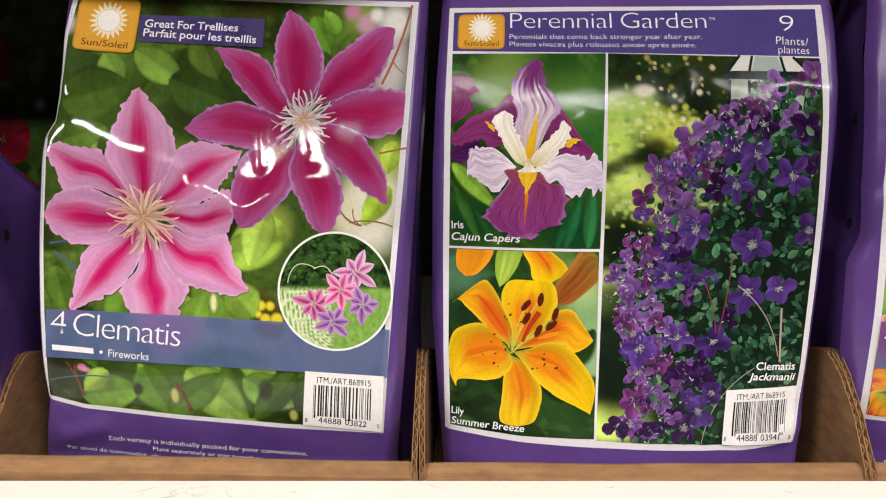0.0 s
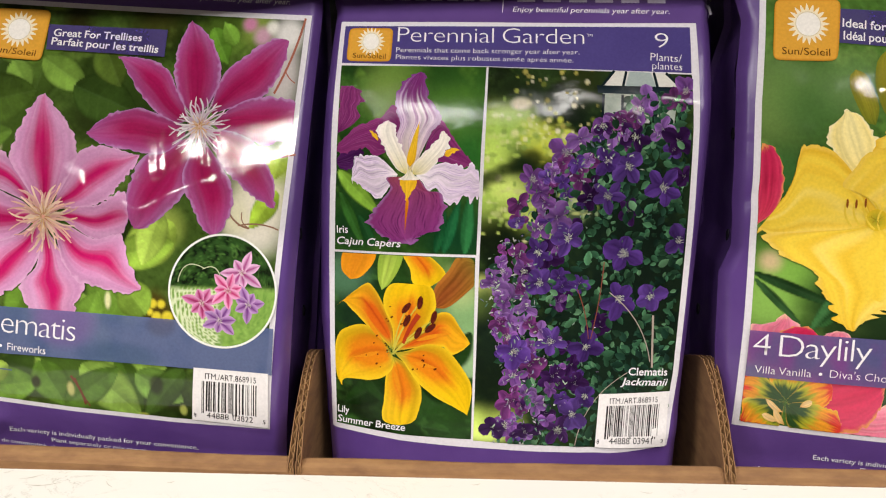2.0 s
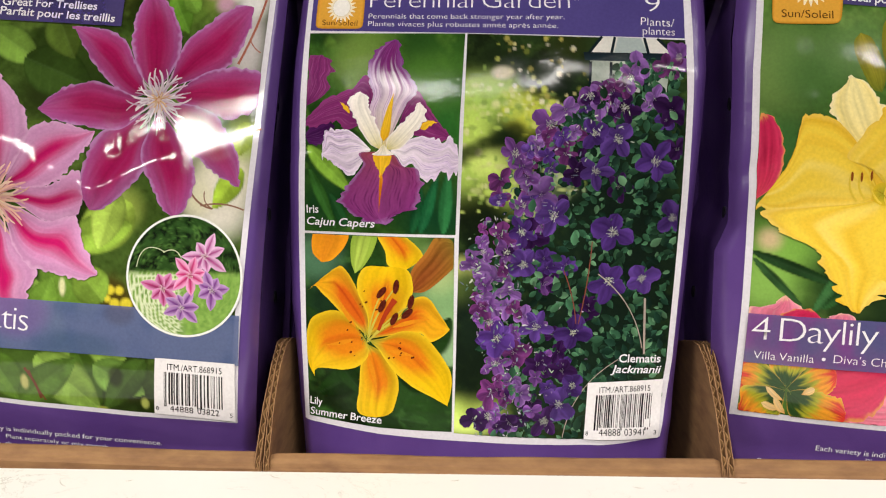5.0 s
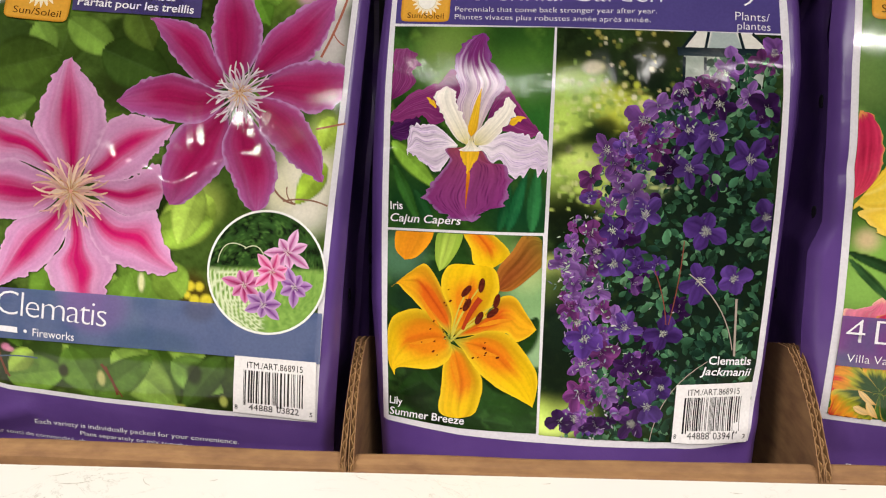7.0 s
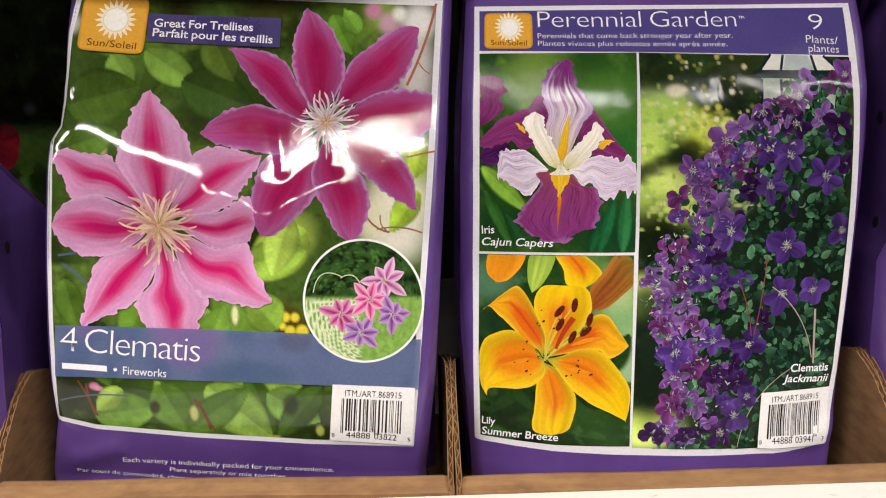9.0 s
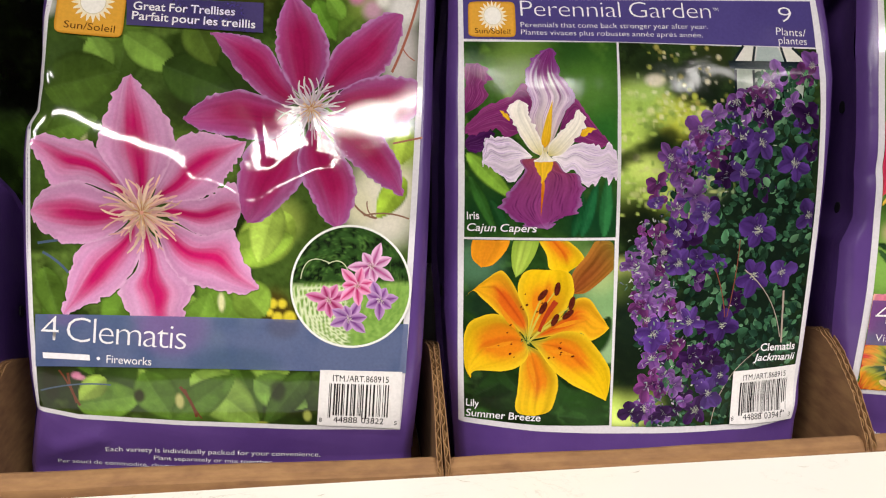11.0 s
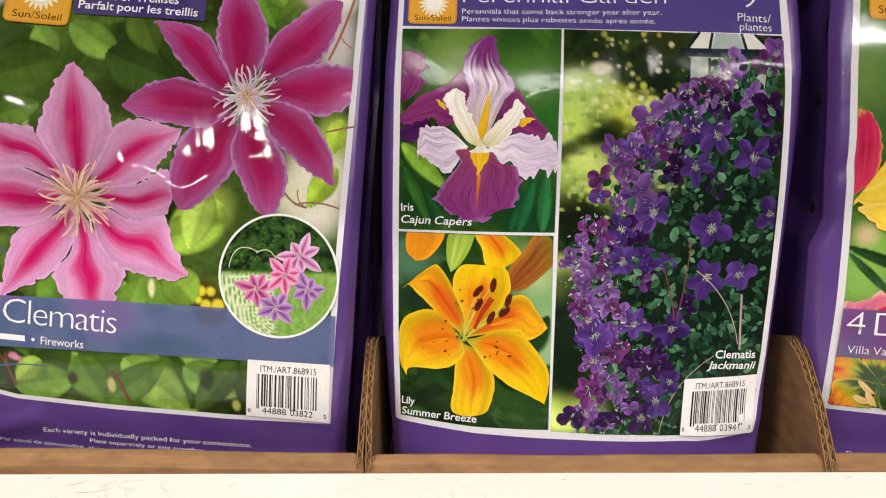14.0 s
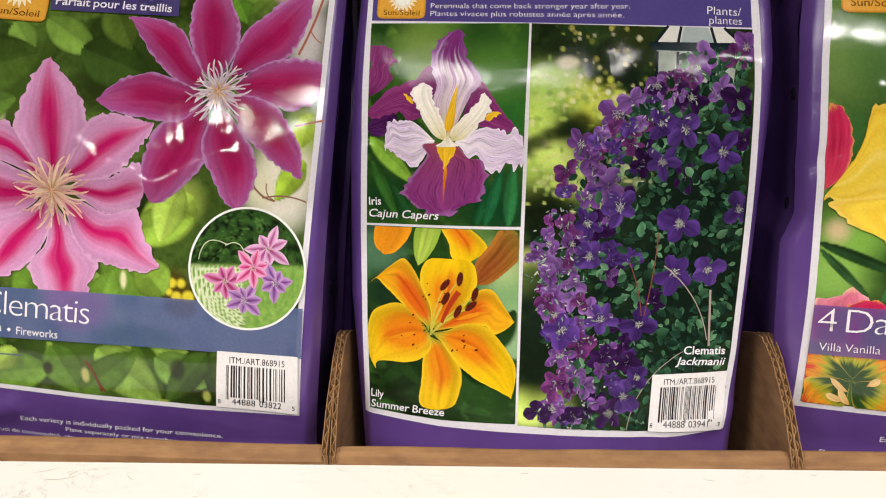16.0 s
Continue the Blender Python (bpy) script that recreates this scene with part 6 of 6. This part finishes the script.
for k, (base, tip, left, right) in enumerate((
        ((-67.3, -85.1), (-76.5, -77.8), [(-71.5, -84.6), (-75.2, -81.0)], [(-70.4, -81.8), (-73.7, -78.8)]), ((-68.3, -90.2), (-77.7, -87.3), [(-72.3, -91.3), (-76.1, -89.8)], [(-71.8, -87.9), (-75.5, -86.3)]),
        ((-59.5, -80.9), (-53.6, -77.0), [(-57.9, -77.8), (-55.3, -76.2)], [(-56.0, -80.8), (-53.9, -79.3)]), ((-65.8, -92.5), (-72.2, -83.3), [(-69.8, -91.0), (-71.8, -87.2)], [(-67.3, -88.7), (-70.1, -84.4)]))):
    blade(bag, base, tip, left, right, 2.45 + 0.05 * k, plain_ink("E6BE74", "E8C890", "D89A40", 0.3, 5), low, 760 + k, cut_day, n=16, m=9)
c = (-29.0, 22.3)
big = stamens(bag, c, 5, 8, 4.2, ("C8A828", "B89020"), ob, 33, "printed_flower", "printed yellow ruffled daylily flower")
for k, (base, tip, left, right, paint, wave) in enumerate((
        ((-32.2, 39.7), (-43.2, 78.5), [(-45.5, 47.9), (-51.4, 57.3), (-52.4, 66.2), (-47.7, 73.5)], [(-28.2, 50.8), (-28.6, 59.7), (-29.8, 66.0), (-35.0, 73.5)], PALE_LEMON, 0.9),
        ((-13.9, 34.5), (-10.3, 69.7), [(-29.5, 48.1), (-28.5, 63.2), (-17.5, 69.1)], [(4.3, 40.3), (9.7, 56.6), (-0.2, 67.5)], LEMON, 0.9),
        ((-26.9, 21.8), (20.4, 2.2), [(-13.8, 29.0), (6.9, 26.6), (19.9, 16.0)], [(-16.2, 12.4), (-2.3, -9.6), (13.5, -14.7)], LEMON, 1.2),
        ((-30.6, 21.8), (-83.8, 19.7), [(-39.6, 43.8), (-49.3, 55.9), (-57.2, 59.0), (-65.1, 59.2), (-71.5, 38.1)], [(-45.2, 13.8), (-61.2, 10.6), (-77.4, 10.1), (-86.4, 15.0)], LEMON, 0.9),
        ((-29.5, 19.8), (-36.8, -36.0), [(-45.3, 17.2), (-66.7, 15.5), (-85.5, 12.7), (-73.9, 2.1), (-61.5, -3.8), (-53.7, -15.4), (-48.6, -25.9), (-42.7, -34.8)], [(-18.9, 16.5), (-3.0, 7.1), (-2.2, -12.5), (-10.0, -26.1), (-15.9, -22.7), (-27.5, -27.3)], LEMON, 1.8),
        ((-27.4, 25.4), (17.3, 45.8), [(-35.4, 34.7), (-45.8, 39.5), (-38.6, 49.6), (-34.2, 56.3), (-24.1, 58.9), (-10.9, 59.5), (7.1, 55.5)], [(-21.7, 25.5), (-8.6, 25.8), (9.5, 32.1)], LEMON, 0.7))):
    blade(bag, base, tip, left, right, 2.2 + 0.2 * k, paint, big, 740 + k, cut_day, ruffle=1.9 * wave, crisp=3.0, n=110, m=49)
disc("flower_throat", bag, c, 17, 2.15, linear("E2B634"), big, 40, 5)
disc("flower_throat", bag, c, 5.5, 3.7, lambda U, W: mix(linear("8E9428"), linear("D8B428"), np.clip(np.hypot(U - c[0], W - c[1]) / 5.5, 0, 1)), big, 30, 5)
for a, b in (((-41.3, 18.7), (-43.6, 31.8)), ((-37.4, 19.6), (-39.4, 32.4)), ((-30.2, 17.6), (-34.9, 32.5)), ((-27.3, 16.3), (-26.9, 27.4))):
    strokes("filament", bag, [bend_line(a, b, 0.15)], 3.9, [0.9], linear("E0C040"), big)
for p in ((-43.4, 30.4), (-39.1, 30.2), (-34.6, 30.8)):
    disc("anther", bag, p, 0.6, 4.0, linear("8A4A1C"), big, 14, 2, tilt=1.5, aspect=4.0)
title = band(bag, (-87.7, -38.9), (10.1, -40.1), (11.7, -66.2), (-88.1, -65.3), ob, "7A4A8E", "5C5A8A", 4.4)
lettering(bag, "4 Daylily", (-85.5, -52.5), (-27.6, -52.5), 13.2, title, lift=5.6, bold=-0.015, tight=0.88)
lettering(bag, "Villa Vanilla", (-83.6, -62.9), (-55.7, -62.9), 4.6, title, lift=5.6, bold=-0.012)
disc("bullet", bag, (-51.3, -60.6), 0.9, 5.6, WHITE, title, 16, 2)
lettering(bag, "Diva's Choice", (-46.8, -62.1), (-11.7, -63.0), 4.6, title, lift=5.6, bold=-0.012)
strip = band(bag, (-44.0, 130.2), (17.5, 126.2), (14.3, 107.1), (-45.1, 112.3), ob, "453A74", "52477C", 2.2, "slogan_band")
lettering(bag, "Ideal for Borders", (-43.1, 120.6), (2.0, 115.4), 4.6, strip, lift=3.2, bold=0.012)
lettering(bag, "Idéal pour les bordures", (-43.1, 114.0), (12.9, 108.5), 4.6, strip, lift=3.2, bold=0.012)
sun_badge(bag, (-76.8, 135.5), (-42.5, 135.2), (-46.6, 102.7), (-79.7, 103.3), ob, 2.4)
footer(bag, (-49.3, -113.1), (50.7, -115.6), (-25.4, -116.7), (31.2, -118.5), (-76.2, -122.9), (26.3, -122.2), ob)


# ================= column at one end: a slumped bag, and a shaded one behind it =================
slumped = Bag(-350.0, (-6.0, 0.0, 22.0, -4.0, 0.0, 9.0, 0.0, 0.0), [(-96, -165), (-98, 0), (-70, 90)], [(97, -165), (99, -30), (93, 20), (78, 60), (60, 92)], back=92.0)
ob = bag_body(slumped, "purple film bag slumped low in its tray with punched holes", top=92.0)
U, W, S, T = patch([(-88, 70), (-88, -90)], [(70, 70), (84, -90)], step=3.0)
sheet("white_border", slumped, U, W, 0.3, linear("DDD8DE"), ob)
U, W, S, T = patch([(-85, 67), (-85, -87)], [(67, 67), (81, -87)], step=2.0)
sheet("garden_picture", slumped, U, W, 0.6, foliage_ground(U, W, 81, "2A3F18", "4E7230", "D0C060", 16), ob)

shaded = Bag(-338.0, (0.0, 0.0, 16.0, 0.0, 0.0, 6.0, 0.0, 0.0), [(-100, -165), (-100, 172)], [(104, -165), (106, 172)], shift=130.0, back=28.0)
ob = bag_body(shaded, "shaded purple film bag with dark red flowers, behind the slumped bag")
U, W, S, T = patch([(-92, 150), (-92, -120)], [(98, 150), (98, -120)], step=1.6)
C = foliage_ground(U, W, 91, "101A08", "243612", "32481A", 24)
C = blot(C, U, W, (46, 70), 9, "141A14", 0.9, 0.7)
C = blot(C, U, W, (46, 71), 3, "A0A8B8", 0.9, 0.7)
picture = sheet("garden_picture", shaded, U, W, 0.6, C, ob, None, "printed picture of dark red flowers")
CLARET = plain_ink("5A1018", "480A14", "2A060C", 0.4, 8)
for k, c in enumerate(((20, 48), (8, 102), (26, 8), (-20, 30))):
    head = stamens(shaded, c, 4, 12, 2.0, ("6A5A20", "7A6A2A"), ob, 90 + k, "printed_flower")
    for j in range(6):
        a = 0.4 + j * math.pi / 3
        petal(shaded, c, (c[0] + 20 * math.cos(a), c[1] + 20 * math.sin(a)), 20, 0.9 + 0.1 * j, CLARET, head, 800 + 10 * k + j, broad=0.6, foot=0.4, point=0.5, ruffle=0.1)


# ---- the bags that stand behind the front ones ----
for x in (-134.0, 88.0, 312.0):
    hidden = Bag(x, (0.0, 0.0, 14.0, -3.0, 0.0, 8.0, 0.0, 0.0), [(-99, -165), (-101, 0), (-100, 172)], [(101, -165), (102, 0), (100, 172)], shift=92.0, back=56.0)
    bag_body(hidden, "purple film bag in shade behind the front bag of its tray")


# ---- small things: shreds of the torn seals, scuffs on the ledge ----
def shred(bag, a, b, parent, seed):
    """A curled white shred of film standing off the bag's edge."""
    t = np.linspace(0, 1, 26)
    base = np.asarray(a, float)[None] + (np.asarray(b, float) - a)[None] * t[:, None]
    lines = []
    for k in (-1, 1):
        u = base[:, 0] + 1.5 * np.sin(t * 11 + seed) + k * (0.9 + 0.5 * np.sin(t * 17 + seed))
        w = base[:, 1] + 0.8 * np.cos(t * 13 + seed) + k * 0.4
        P = bag.place(u, w, 2.0)
        P[:, 1] -= (0.002 + 0.0022 * np.sin(t * 9 + k + seed))
        lines.append(P)
    return ink_mesh("torn_shred", np.stack(lines, 1), grid_faces(26, 2), linear("C9C4D0"), parent, None, "white torn shred of film")


shred(garden_bag, (111.4, 136.9), (111.1, 125.7), garden_bag.ob, 1.0)
shred(clematis_bag, (-98.4, 144.3), (-95.3, 134.1), clematis_bag.ob, 2.4)

SCUFF = mottled("grey_scuff", "BDB5A8", "D6D0C4", 300.0, 0.6)
rng = random.Random(19)
for sx, sy, length, turn in ((-0.0175, 0.3775, 0.007, -0.5), (-0.160, 0.374, 0.012, 0.5), (-0.150, 0.366, 0.018, 0.2), (0.070, 0.3765, 0.005, 0.3), (0.155, 0.372, 0.006, -0.2), (-0.118, 0.369, 0.010, -0.9), (-0.086, 0.372, 0.004, 0.4), (0.205, 0.378, 0.004, 0.0), (-0.175, 0.380, 0.006, 0.9)):
    t = np.linspace(-0.5, 0.5, 14)
    x = sx + length * (t * math.cos(turn) - 0.5 * t * t * math.sin(turn))
    y = sy + length * (t * math.sin(turn) + 0.5 * t * t * math.cos(turn))
    half = 0.00035 * (1 - (2 * t) ** 2) * np.array([rng.uniform(0.4, 1.4) for _ in t]) + 0.00005
    V = np.stack([np.stack([x, y - half, 0 * x + SHELF_TOP + 0.00012], -1), np.stack([x, y + half, 0 * x + SHELF_TOP + 0.00012], -1)], 1)
    me = bpy.data.meshes.new("scuff")
    me.from_pydata(V.reshape(-1, 3).tolist(), [], [f[::-1] for f in grid_faces(14, 2)])
    me.materials.append(SCUFF)
    hang(new("scuff", me), shelf)
